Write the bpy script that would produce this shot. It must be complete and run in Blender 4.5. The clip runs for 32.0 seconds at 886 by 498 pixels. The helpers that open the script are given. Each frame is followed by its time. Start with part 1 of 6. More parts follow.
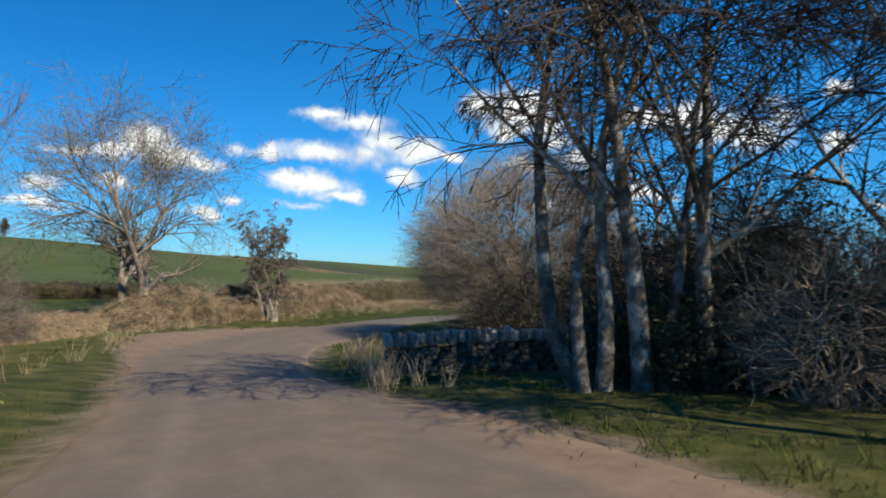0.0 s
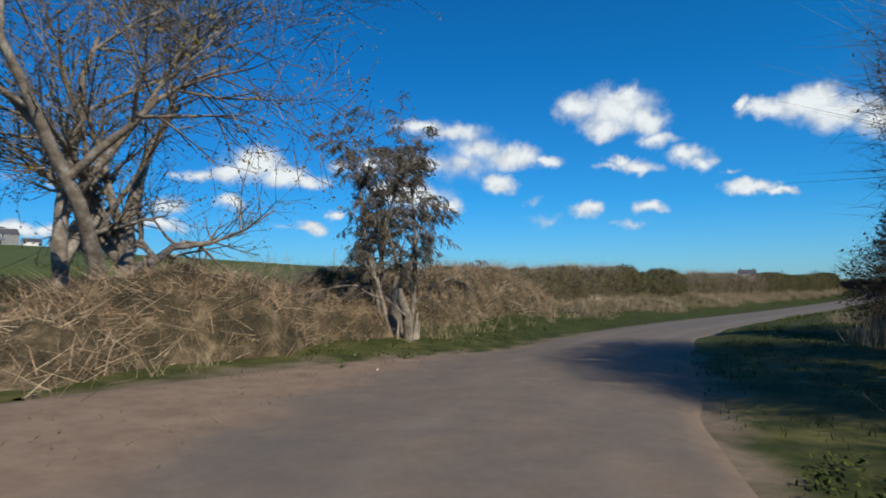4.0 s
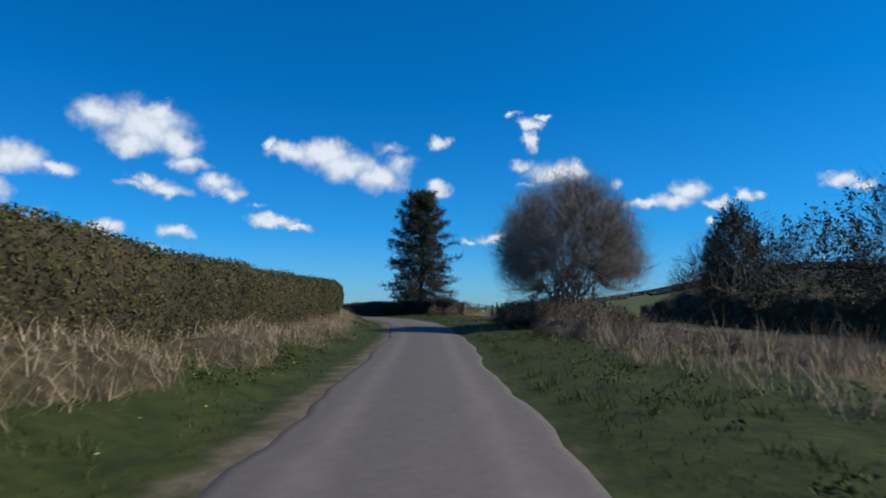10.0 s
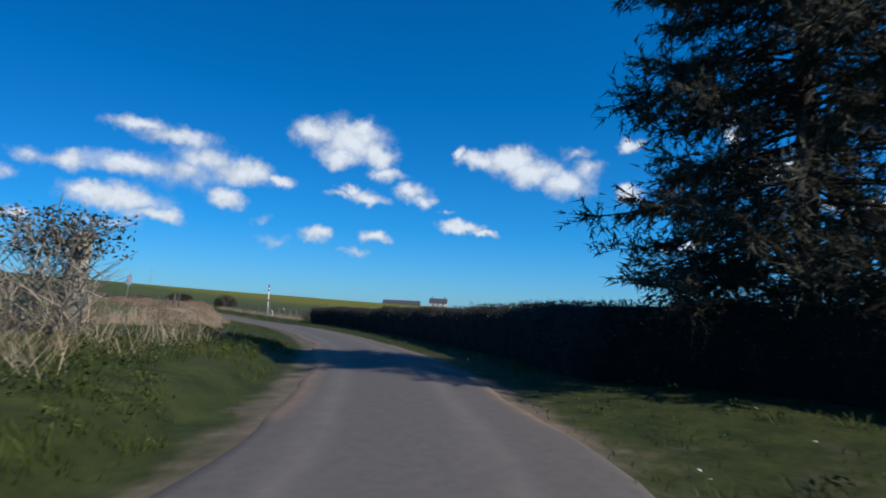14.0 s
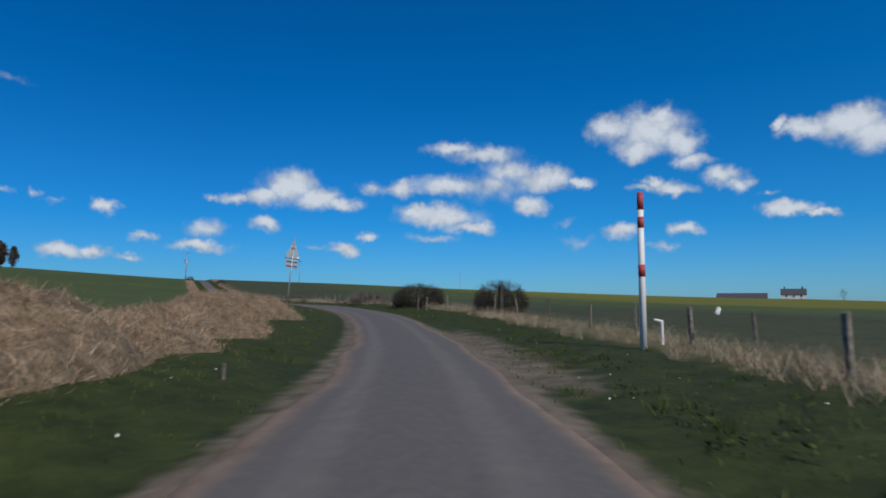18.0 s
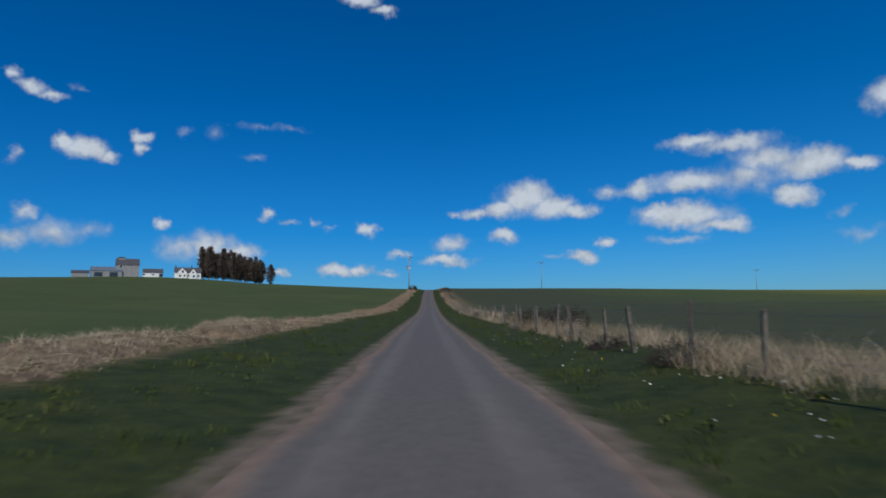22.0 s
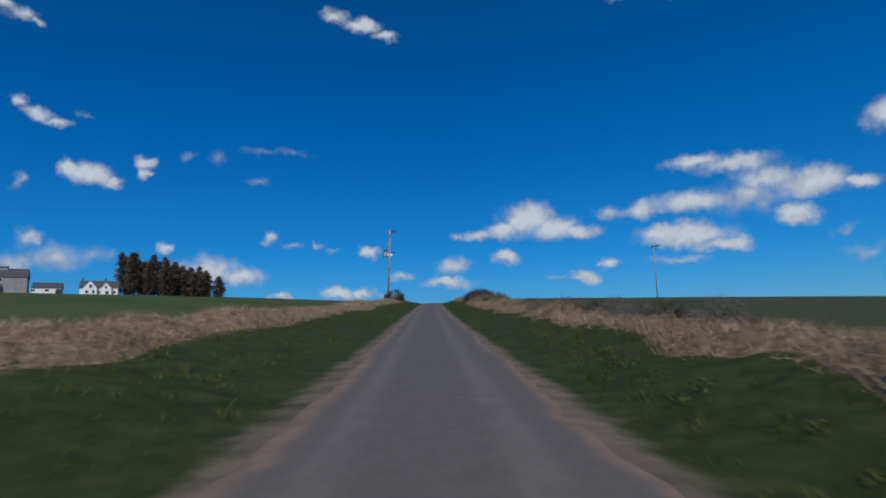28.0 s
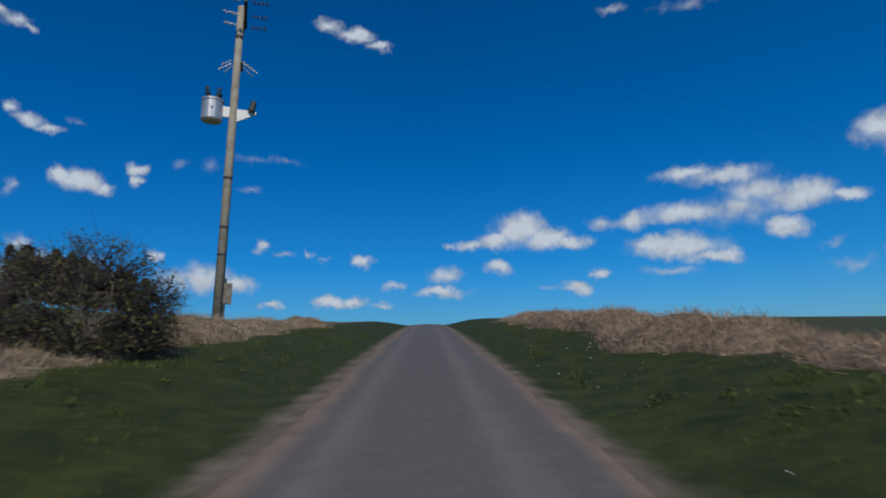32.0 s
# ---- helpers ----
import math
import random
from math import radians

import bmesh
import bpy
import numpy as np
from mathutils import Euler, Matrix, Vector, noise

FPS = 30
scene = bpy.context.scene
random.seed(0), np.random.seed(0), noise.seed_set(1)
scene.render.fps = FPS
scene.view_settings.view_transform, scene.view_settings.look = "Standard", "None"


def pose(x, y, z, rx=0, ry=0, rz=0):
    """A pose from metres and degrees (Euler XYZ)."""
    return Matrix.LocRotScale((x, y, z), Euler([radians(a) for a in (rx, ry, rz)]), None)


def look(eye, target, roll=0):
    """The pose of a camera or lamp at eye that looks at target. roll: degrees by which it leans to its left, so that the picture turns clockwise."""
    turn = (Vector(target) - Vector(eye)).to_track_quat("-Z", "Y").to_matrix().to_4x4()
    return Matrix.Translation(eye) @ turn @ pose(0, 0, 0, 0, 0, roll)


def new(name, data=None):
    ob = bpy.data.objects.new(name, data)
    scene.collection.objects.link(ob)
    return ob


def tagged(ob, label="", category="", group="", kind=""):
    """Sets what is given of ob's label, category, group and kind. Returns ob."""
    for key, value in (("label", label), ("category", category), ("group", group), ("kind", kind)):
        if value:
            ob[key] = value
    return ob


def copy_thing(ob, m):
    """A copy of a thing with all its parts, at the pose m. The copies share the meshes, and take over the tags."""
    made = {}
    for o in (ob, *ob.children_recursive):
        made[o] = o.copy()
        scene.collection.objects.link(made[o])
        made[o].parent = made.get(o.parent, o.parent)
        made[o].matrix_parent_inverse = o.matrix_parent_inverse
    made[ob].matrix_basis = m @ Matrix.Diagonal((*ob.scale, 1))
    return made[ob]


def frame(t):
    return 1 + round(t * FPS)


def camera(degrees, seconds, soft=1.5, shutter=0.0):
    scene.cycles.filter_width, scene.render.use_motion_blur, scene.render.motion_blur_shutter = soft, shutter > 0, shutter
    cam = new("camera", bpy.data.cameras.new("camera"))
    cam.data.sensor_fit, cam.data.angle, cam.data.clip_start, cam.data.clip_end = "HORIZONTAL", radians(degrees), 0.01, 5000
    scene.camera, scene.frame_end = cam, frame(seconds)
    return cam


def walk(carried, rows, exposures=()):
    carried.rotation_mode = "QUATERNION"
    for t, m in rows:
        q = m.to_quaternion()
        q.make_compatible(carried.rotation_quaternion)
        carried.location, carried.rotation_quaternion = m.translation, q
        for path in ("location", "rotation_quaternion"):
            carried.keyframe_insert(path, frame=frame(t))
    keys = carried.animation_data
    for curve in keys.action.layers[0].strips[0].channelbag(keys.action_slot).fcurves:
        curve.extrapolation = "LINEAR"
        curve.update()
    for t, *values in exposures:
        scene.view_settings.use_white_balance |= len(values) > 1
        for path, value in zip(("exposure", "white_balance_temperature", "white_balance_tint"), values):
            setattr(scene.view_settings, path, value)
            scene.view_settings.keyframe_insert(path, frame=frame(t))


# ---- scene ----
LENS = 72.2
cam = camera(LENS, 32.0, soft=1.8, shutter=0.12)


def aim(x, y, z, yaw, pitch, roll):
    a, b = radians(yaw), radians(pitch)
    way = Vector((-math.sin(a) * math.cos(b), math.cos(a) * math.cos(b), math.sin(b)))
    return look((x, y, z), Vector((x, y, z)) + way, roll)


# seconds, place, heading to the left of +y, tilt, lean
PATH = [
    (0, 0.00, 0.00, 0.00, -34.59, 2.59, 1.55),
    (0.5, 0.95, 1.78, -0.12, -24.30, 3.03, 0.86),
    (1, 1.67, 3.84, -0.23, -16.34, 2.66, 0.70),
    (1.5, 2.20, 6.05, -0.39, -12.87, 1.90, 0.56),
    (2, 2.64, 8.32, -0.59, -11.49, 0.41, -0.02),
    (2.5, 3.06, 10.64, -0.80, -11.23, 1.65, -0.22),
    (4.5, 6.87, 20.51, -1.33, -32.52, 3.95, 0.20),
    (5, 8.70, 23.16, -1.39, -39.45, 4.90, 0.26),
    (5.5, 11.04, 25.78, -1.43, -46.49, 4.66, -0.11),
    (6, 13.91, 28.32, -1.47, -53.14, 4.78, 0.50),
    (6.5, 17.33, 30.74, -1.52, -58.94, 4.89, 0.69),
    (7, 21.29, 33.04, -1.56, -63.10, 4.91, 0.41),
    (7.5, 25.69, 35.31, -1.61, -65.15, 4.88, -0.56),
    (8, 30.48, 37.60, -1.66, -66.47, 4.84, -0.52),
    (8.5, 35.60, 39.92, -1.71, -67.46, 4.95, -0.40),
    (9, 40.98, 42.29, -1.76, -67.71, 5.03, -0.04),
    (9.5, 46.56, 44.72, -1.79, -67.98, 5.19, -0.09),
    (10, 52.26, 47.18, -1.79, -68.05, 5.74, 0.15),
    (10.5, 58.03, 49.66, -1.75, -68.00, 5.83, 0.24),
    (11, 63.83, 52.17, -1.71, -67.81, 5.77, 0.39),
    (11.5, 69.63, 54.70, -1.65, -67.61, 6.27, 0.87),
    (12, 75.40, 57.30, -1.56, -66.39, 6.32, 1.10),
    (12.5, 81.07, 60.10, -1.45, -63.57, 6.57, 2.31),
    (13, 86.53, 63.22, -1.36, -59.12, 6.11, 2.23),
    (13.5, 91.74, 66.76, -1.30, -54.67, 5.92, 2.41),
    (14, 96.71, 70.71, -1.25, -50.60, 5.91, 2.59),
    (14.5, 101.47, 75.07, -1.23, -46.66, 5.53, 2.18),
    (15, 106.05, 79.90, -1.24, -42.73, 5.23, 1.70),
    (15.5, 110.49, 85.26, -1.29, -38.94, 4.80, 1.65),
    (17.5, 126.57, 112.82, -1.58, -24.57, 5.06, 0.52),
    (18, 129.92, 121.07, -1.63, -22.29, 5.18, 0.31),
    (18.5, 133.02, 129.65, -1.66, -20.02, 5.25, 0.62),
    (19, 135.80, 138.51, -1.57, -17.33, 6.87, 1.70),
    (19.5, 138.15, 147.68, -1.32, -13.84, 7.09, 1.32),
    (20, 139.86, 157.19, -1.00, -9.10, 7.54, 0.31),
    (20.5, 140.83, 167.04, -0.74, -4.84, 6.32, -0.67),
    (21, 141.19, 177.21, -0.64, -2.00, 5.76, 0.05),
    (21.5, 141.17, 187.67, -0.59, -0.45, 5.67, 0.25),
    (22, 140.96, 198.41, -0.50, -0.06, 6.07, -0.95),
    (22.5, 140.66, 209.41, -0.37, 0.32, 6.17, -1.05),
    (23, 140.31, 220.66, -0.21, 0.33, 6.25, -0.95),
    (23.5, 139.97, 232.12, -0.06, 0.27, 6.13, -0.70),
    (24, 139.66, 243.80, 0.10, -0.01, 6.22, -0.16),
    (24.5, 139.40, 255.69, 0.23, -0.20, 5.91, -0.43),
    (25, 139.16, 267.76, 0.37, -0.34, 6.30, -0.76),
    (25.5, 138.93, 280.02, 0.64, -0.47, 7.02, -1.65),
    (27.5, 137.83, 330.37, 2.46, 0.04, 7.93, -1.02),
    (28, 137.48, 343.13, 3.05, 0.13, 8.14, -1.46),
    (28.5, 137.12, 355.85, 3.72, 0.20, 8.78, -0.81),
    (29, 136.76, 368.48, 4.51, 0.26, 9.13, -0.92),
    (29.5, 136.39, 380.95, 5.33, 0.28, 9.30, -0.45),
    (30, 136.05, 393.23, 6.18, 0.15, 9.44, -0.12),
    (30.5, 135.76, 405.27, 7.00, -0.14, 9.21, -0.04),
    (31, 135.56, 417.05, 7.78, -0.56, 9.27, -0.51),
    (31.5, 135.39, 428.59, 8.56, -0.59, 9.34, -0.83),
    (32, 135.22, 439.89, 9.31, -0.62, 9.03, -1.16),
]
walk(cam, [(t, aim(*row)) for t, *row in PATH],
     exposures=[(0, 0.58, 7600, 8), (2.5, 0.42, 7500, 8), (5, 0.1, 6800, 9), (7, 0.05, 6600, 10), (12, 0.15, 6500, 10), (15, 0.0, 6500, 10), (18, -0.24, 6500, 10),
                (21, -0.37, 6400, 10), (32, -0.44, 6350, 10)])

# ---- sky, clouds and sun ----
SUN_DIR = Vector((0.12, -0.725, 0.645)).normalized()
CLOUDS = {
    "heap": [(-41.4, 15.5, 3.64, 2.05, 1), (-42.2, 16.6, 1.74, 1.16, 1), (-38.0, 15.9, 2.32, 1.39, 1), (-44.0, 14.3, 2.11, 1.54, 1), (-40.4, 13.9, 2.21, 1.09, 1), (-44.9, 12.6, 1.85, 0.73, 0.8), (-47.4, 11.1, 1.86, 0.81, 0.8), (-48.7, 10.3, 1.08, 0.71, 0.8), (-43.2, 10.3, 1.88, 0.74, 1), (-42.0, 10.8, 1.2, 0.6, 1), (-40.8, 10.3, 1.07, 0.4, 0.6), (-38.4, 6.8, 1.63, 0.66, 0.8), (-44.2, 6.8, 1.48, 0.64, 0.9), (-42.6, 5.2, 0.85, 0.25, 0.5), (-35.0, 5.7, 1.12, 0.42, 0.4), (-33.7, 7.5, 0.77, 0.42, 0.4), (-51.2, 9.4, 0.66, 0.25, 0.5)],
    "ship": [(-56.7, 14.4, 2.37, 1.43, 1), (-58.8, 13.3, 3.3, 1.45, 1), (-62.0, 12.2, 2.69, 1.36, 1), (-53.8, 14.4, 2.17, 0.91, 1), (-52.0, 14.9, 0.71, 0.55, 1), (-64.1, 13.6, 1.62, 0.94, 0.6), (-62.8, 15.0, 1.73, 0.62, 0.55), (-67.7, 15.6, 1.2, 0.67, 1), (-67.8, 11.4, 1.4, 0.79, 1), (-52.3, 8.0, 2.53, 0.62, 1), (-54.4, 7.6, 1.54, 0.42, 1), (-38.8, 6.7, 1.35, 0.71, 0.8), (-44.1, 6.8, 1.66, 0.69, 1), (-42.1, 5.4, 1.25, 0.29, 0.5)],
    "plume": [(-75.0, 18.1, 0.75, 0.35, 1), (-77.6, 17.8, 0.73, 0.35, 1), (-76.4, 17.1, 1.16, 0.65, 1), (-76.5, 15.7, 0.68, 0.91, 1), (-78.6, 12.6, 2.58, 1.12, 1), (-80.7, 12.8, 1.12, 1.01, 1), (-75.5, 13.5, 1.16, 0.57, 0.7), (-73.0, 6.8, 2.12, 0.42, 0.8), (-70.6, 6.5, 0.96, 0.27, 0.7), (-76.1, 11.6, 1.05, 0.26, 0.4)],
    "island": [(-23.1, 14.5, 2.82, 0.73, 0.85), (-26.4, 13.9, 3.13, 0.88, 0.8), (-28.5, 12.6, 2.67, 1.25, 0.8), (-31.9, 11.6, 3.15, 1.3, 1), (-34.9, 11.3, 1.29, 0.67, 1), (-30.6, 9.2, 1.69, 1.05, 1), (-22.6, 11.1, 3.67, 1.05, 0.85), (-18.2, 10.8, 2.04, 0.84, 0.9), (-15.6, 10.7, 1.33, 0.58, 0.6), (-26.9, 11.1, 3.22, 1.47, 0.6), (-22.1, 8.3, 4.03, 1.17, 1), (-19.9, 8.7, 1.83, 0.8, 1), (-24.9, 7.3, 2.68, 0.74, 0.9), (-21.3, 6.2, 2.14, 0.37, 0.5)],
    "dome": [(-8.0, 10.7, 2.79, 1.53, 1), (-5.8, 9.7, 1.99, 1.01, 1), (-10.4, 9.7, 2.58, 1.24, 1), (-12.6, 9.3, 1.89, 0.78, 1), (-3.4, 9.3, 1.69, 0.55, 0.8), (-1.2, 9.3, 0.85, 0.3, 0.6), (-5.9, 7.1, 1.39, 0.82, 1), (-13.0, 5.1, 1.67, 0.53, 1), (-15.2, 6.2, 0.95, 0.53, 1), (-10.2, 5.2, 0.61, 0.26, 0.4)],
    "low": [(-0.9, 6.4, 1.58, 1.09, 0.7), (-0.3, 4.8, 2.4, 0.54, 1), (6.9, 7.9, 1.07, 0.7, 1), (7.8, 4.2, 1.2, 0.65, 1), (5.2, 3.8, 1.18, 0.38, 0.7), (3.6, 5.5, 0.65, 0.29, 0.5), (11.9, 8.5, 0.5, 0.4, 0.6), (10.6, 8.0, 0.76, 0.27, 0.4)],
    "west": [(10.0, 4.0, 1.76, 0.68, 1), (15.2, 3.9, 1.0, 0.41, 0.8), (16.3, 9.0, 0.65, 0.61, 0.7), (14.3, 8.5, 0.81, 0.31, 0.5), (21.2, 6.2, 2.34, 1.39, 0.8), (18.6, 5.7, 1.93, 0.91, 0.9), (23.3, 5.9, 1.82, 1.22, 0.6), (25.2, 8.0, 0.62, 0.58, 0.8), (35.0, 8.4, 0.88, 0.66, 0.6), (33.0, 6.9, 2.29, 1.12, 0.6), (35.6, 6.5, 1.44, 0.87, 0.6), (30.5, 7.3, 1.61, 0.65, 0.4), (4.5, 5.4, 1.06, 0.37, 0.6)],
    "high": [(30.9, 13.9, 1.88, 0.96, 1), (32.4, 14.1, 1.03, 0.76, 1), (29.2, 13.5, 1.01, 0.65, 0.9), (26.8, 15.3, 0.75, 0.57, 0.9), (26.5, 14.4, 0.5, 0.62, 0.8), (34.8, 18.2, 1.22, 0.52, 0.75), (36.3, 18.8, 0.66, 0.63, 0.75), (33.4, 17.8, 0.98, 0.35, 0.7), (31.7, 18.6, 0.57, 0.25, 0.4), (35.9, 12.8, 0.5, 0.69, 0.5), (36.6, 25.2, 1.27, 0.6, 0.7), (37.8, 25.6, 0.73, 0.63, 0.7), (35.6, 24.9, 0.54, 0.4, 0.6), (10.5, 28.9, 1.56, 0.6, 0.8), (7.8, 28.3, 2.03, 0.71, 0.9), (5.3, 27.4, 1.58, 0.53, 0.9)],
    "wisps": [(20.5, 16.3, 0.68, 0.64, 0.32), (23.6, 16.0, 0.75, 0.29, 0.32), (17.4, 14.4, 0.8, 0.3, 0.38), (17.0, 16.9, 1.02, 0.3, 0.32), (14.2, 16.9, 0.83, 0.25, 0.32), (-17.7, 29.1, 1.14, 0.31, 0.45), (-24.5, 28.5, 2.13, 0.39, 0.4)],
    "east": [(-83.8, 9.6, 1.07, 0.29, 0.7), (-86.5, 9.6, 1.79, 0.47, 1), (-90.2, 10.4, 1.51, 1.09, 1), (-88.8, 9.7, 2.04, 0.69, 1), (-92.7, 9.4, 1.43, 0.53, 1), (-92.2, 7.7, 0.53, 0.4, 0.8), (-83.6, 11.5, 0.5, 0.39, 0.5), (-95.3, 9.7, 0.85, 0.56, 1)],
    "far_east": [(-101.7, 10.5, 1.27, 0.57, 1), (-103.2, 10.0, 1.01, 0.43, 0.8)],
}


def build_world():
    world = bpy.data.worlds.new("sky")
    scene.world = world
    world.use_nodes = True
    nt = world.node_tree
    nt.nodes.clear()
    N, LK = nt.nodes.new, nt.links.new

    def math_node(op, a, b=None, c=None, clamp=False):
        n = N("ShaderNodeMath")
        n.operation, n.use_clamp = op, clamp
        for i, v in enumerate((a, b, c)):
            if v is None:
                continue
            if isinstance(v, (int, float)):
                n.inputs[i].default_value = v
            else:
                LK(v, n.inputs[i])
        return n.outputs[0]

    sky = N("ShaderNodeTexSky")
    sky.sky_type, sky.sun_disc = "NISHITA", False
    sky.sun_elevation = math.asin(SUN_DIR.z)
    sky.sun_rotation = math.atan2(SUN_DIR.x, SUN_DIR.y)
    sky.air_density, sky.dust_density, sky.ozone_density, sky.altitude = 1.0, 0.3, 3.0, 200
    tint = N("ShaderNodeMix")
    tint.data_type, tint.blend_type = "RGBA", "MULTIPLY"
    tint.inputs[0].default_value = 1.0
    LK(sky.outputs[0], tint.inputs[6])
    co = N("ShaderNodeTexCoord")
    height_of = N("ShaderNodeSeparateXYZ")
    LK(co.outputs["Generated"], height_of.inputs[0])
    zenith = N("ShaderNodeValToRGB")
    zenith.color_ramp.elements[0].position, zenith.color_ramp.elements[1].position = 0.0, 0.34
    zenith.color_ramp.elements[0].color, zenith.color_ramp.elements[1].color = (0.3, 0.68, 0.98, 1), (0.004, 0.64, 1.0, 1)
    low_sky = zenith.color_ramp.elements.new(0.13)
    low_sky.color = (0.08, 0.655, 1.0, 1)
    LK(height_of.outputs[2], zenith.inputs[0])
    boost = N("ShaderNodeMix")
    boost.data_type, boost.blend_type = "RGBA", "MULTIPLY"
    boost.inputs[0].default_value = 1.0
    boost.inputs[7].default_value = (1.0, 1.08, 1.36, 1)
    eastward = math_node("MULTIPLY", height_of.outputs[0], 1.0, clamp=True)
    side = N("ShaderNodeMix")
    side.data_type = "RGBA"
    side.inputs[6].default_value, side.inputs[7].default_value = (0.87, 0.87, 0.87, 1), (1.45, 1.2, 1.11, 1)
    LK(eastward, side.inputs[0])
    eastern = N("ShaderNodeMix")
    eastern.data_type, eastern.blend_type = "RGBA", "MULTIPLY"
    eastern.inputs[0].default_value = 1.0
    LK(zenith.outputs[0], eastern.inputs[6]), LK(side.outputs[2], eastern.inputs[7])
    LK(eastern.outputs[2], boost.inputs[6]), LK(boost.outputs[2], tint.inputs[7])
    sep = N("ShaderNodeSeparateXYZ")
    LK(co.outputs["Generated"], sep.inputs[0])

    def billow(scale, detail, rise=0.0):
        n = N("ShaderNodeTexNoise")
        n.inputs["Scale"].default_value, n.inputs["Detail"].default_value, n.inputs["Roughness"].default_value = scale, detail, 0.6
        if rise:
            up = N("ShaderNodeVectorMath")
            up.operation = "ADD"
            up.inputs[1].default_value = (0, 0, rise)
            LK(co.outputs["Generated"], up.inputs[0]), LK(up.outputs[0], n.inputs["Vector"])
        else:
            LK(co.outputs["Generated"], n.inputs["Vector"])
        return n

    ns = N("ShaderNodeSeparateColor")
    LK(billow(28.0, 3.0).outputs["Color"], ns.inputs[0])
    az = math_node("MULTIPLY", math_node("ARCTAN2", math_node("MULTIPLY", sep.outputs[0], -1.0), sep.outputs[1]), 180 / math.pi)
    el = math_node("MULTIPLY", math_node("ARCSINE", sep.outputs[2]), 180 / math.pi)
    az = math_node("ADD", az, math_node("MULTIPLY_ADD", ns.outputs[0], 3.0, -1.5))
    el = math_node("ADD", el, math_node("MULTIPLY_ADD", ns.outputs[1], 2.0, -1.0))
    both = N("ShaderNodeCombineXYZ")
    LK(az, both.inputs[0]), LK(el, both.inputs[1])
    dens = None
    for blobs in CLOUDS.values():
        for a, e, ra, re, thick in blobs:
            off = N("ShaderNodeVectorMath")
            off.operation = "MULTIPLY_ADD"
            LK(both.outputs[0], off.inputs[0])
            off.inputs[1].default_value, off.inputs[2].default_value = (1 / ra, 1 / re, 0), (-a / ra, -e / re, 0)
            ln = N("ShaderNodeVectorMath")
            ln.operation = "LENGTH"
            LK(off.outputs[0], ln.inputs[0])
            d = math_node("MULTIPLY_ADD", ln.outputs["Value"], -thick * min(1, thick + 0.35), 1.12 * thick * min(1, thick + 0.35))
            dens = d if dens is None else math_node("SMOOTH_MAX", dens, d, 0.18)
    puff = billow(38.0, 4.0)
    dens = math_node("ADD", dens, math_node("MULTIPLY_ADD", puff.outputs[0], 0.62, -0.29))
    ramp = N("ShaderNodeMapRange")
    ramp.interpolation_type = "SMOOTHSTEP"
    ramp.inputs["From Min"].default_value, ramp.inputs["From Max"].default_value = -0.12, 0.8
    LK(dens, ramp.inputs["Value"])
    # tops catch the sun, undersides and thin edges are greyer
    relief = math_node("SUBTRACT", billow(30.0, 4.0).outputs[0], billow(30.0, 4.0, 0.016).outputs[0])
    shade = N("ShaderNodeMapRange")
    shade.inputs["From Min"].default_value, shade.inputs["From Max"].default_value = 0.0, 0.9
    shade.inputs["To Min"].default_value, shade.inputs["To Max"].default_value = 0.66, 1.0
    LK(math_node("ADD", dens, math_node("MULTIPLY", relief, 1.3)), shade.inputs["Value"])
    white = N("ShaderNodeMix")
    white.data_type, white.blend_type = "RGBA", "MULTIPLY"
    white.inputs[0].default_value = 1.0
    white.inputs[6].default_value = (8.1, 9.0, 10.2, 1)
    LK(shade.outputs[0], white.inputs[7])
    mix = N("ShaderNodeMix")
    mix.data_type = "RGBA"
    LK(ramp.outputs[0], mix.inputs[0]), LK(tint.outputs[2], mix.inputs[6]), LK(white.outputs[2], mix.inputs[7])
    bg = N("ShaderNodeBackground")
    bg.inputs[1].default_value = 0.084
    LK(mix.outputs[2], bg.inputs[0])
    out = N("ShaderNodeOutputWorld")
    LK(bg.outputs[0], out.inputs[0])


build_world()
sun_data = bpy.data.lights.new("sun", "SUN")
sun_data.energy, sun_data.angle, sun_data.color = 3.9, radians(0.55), (1.0, 0.92, 0.79)
sun_lamp = new("sun", sun_data)
sun_lamp.matrix_world = look(SUN_DIR * 50, (0, 0, 0))

# ---- materials ----


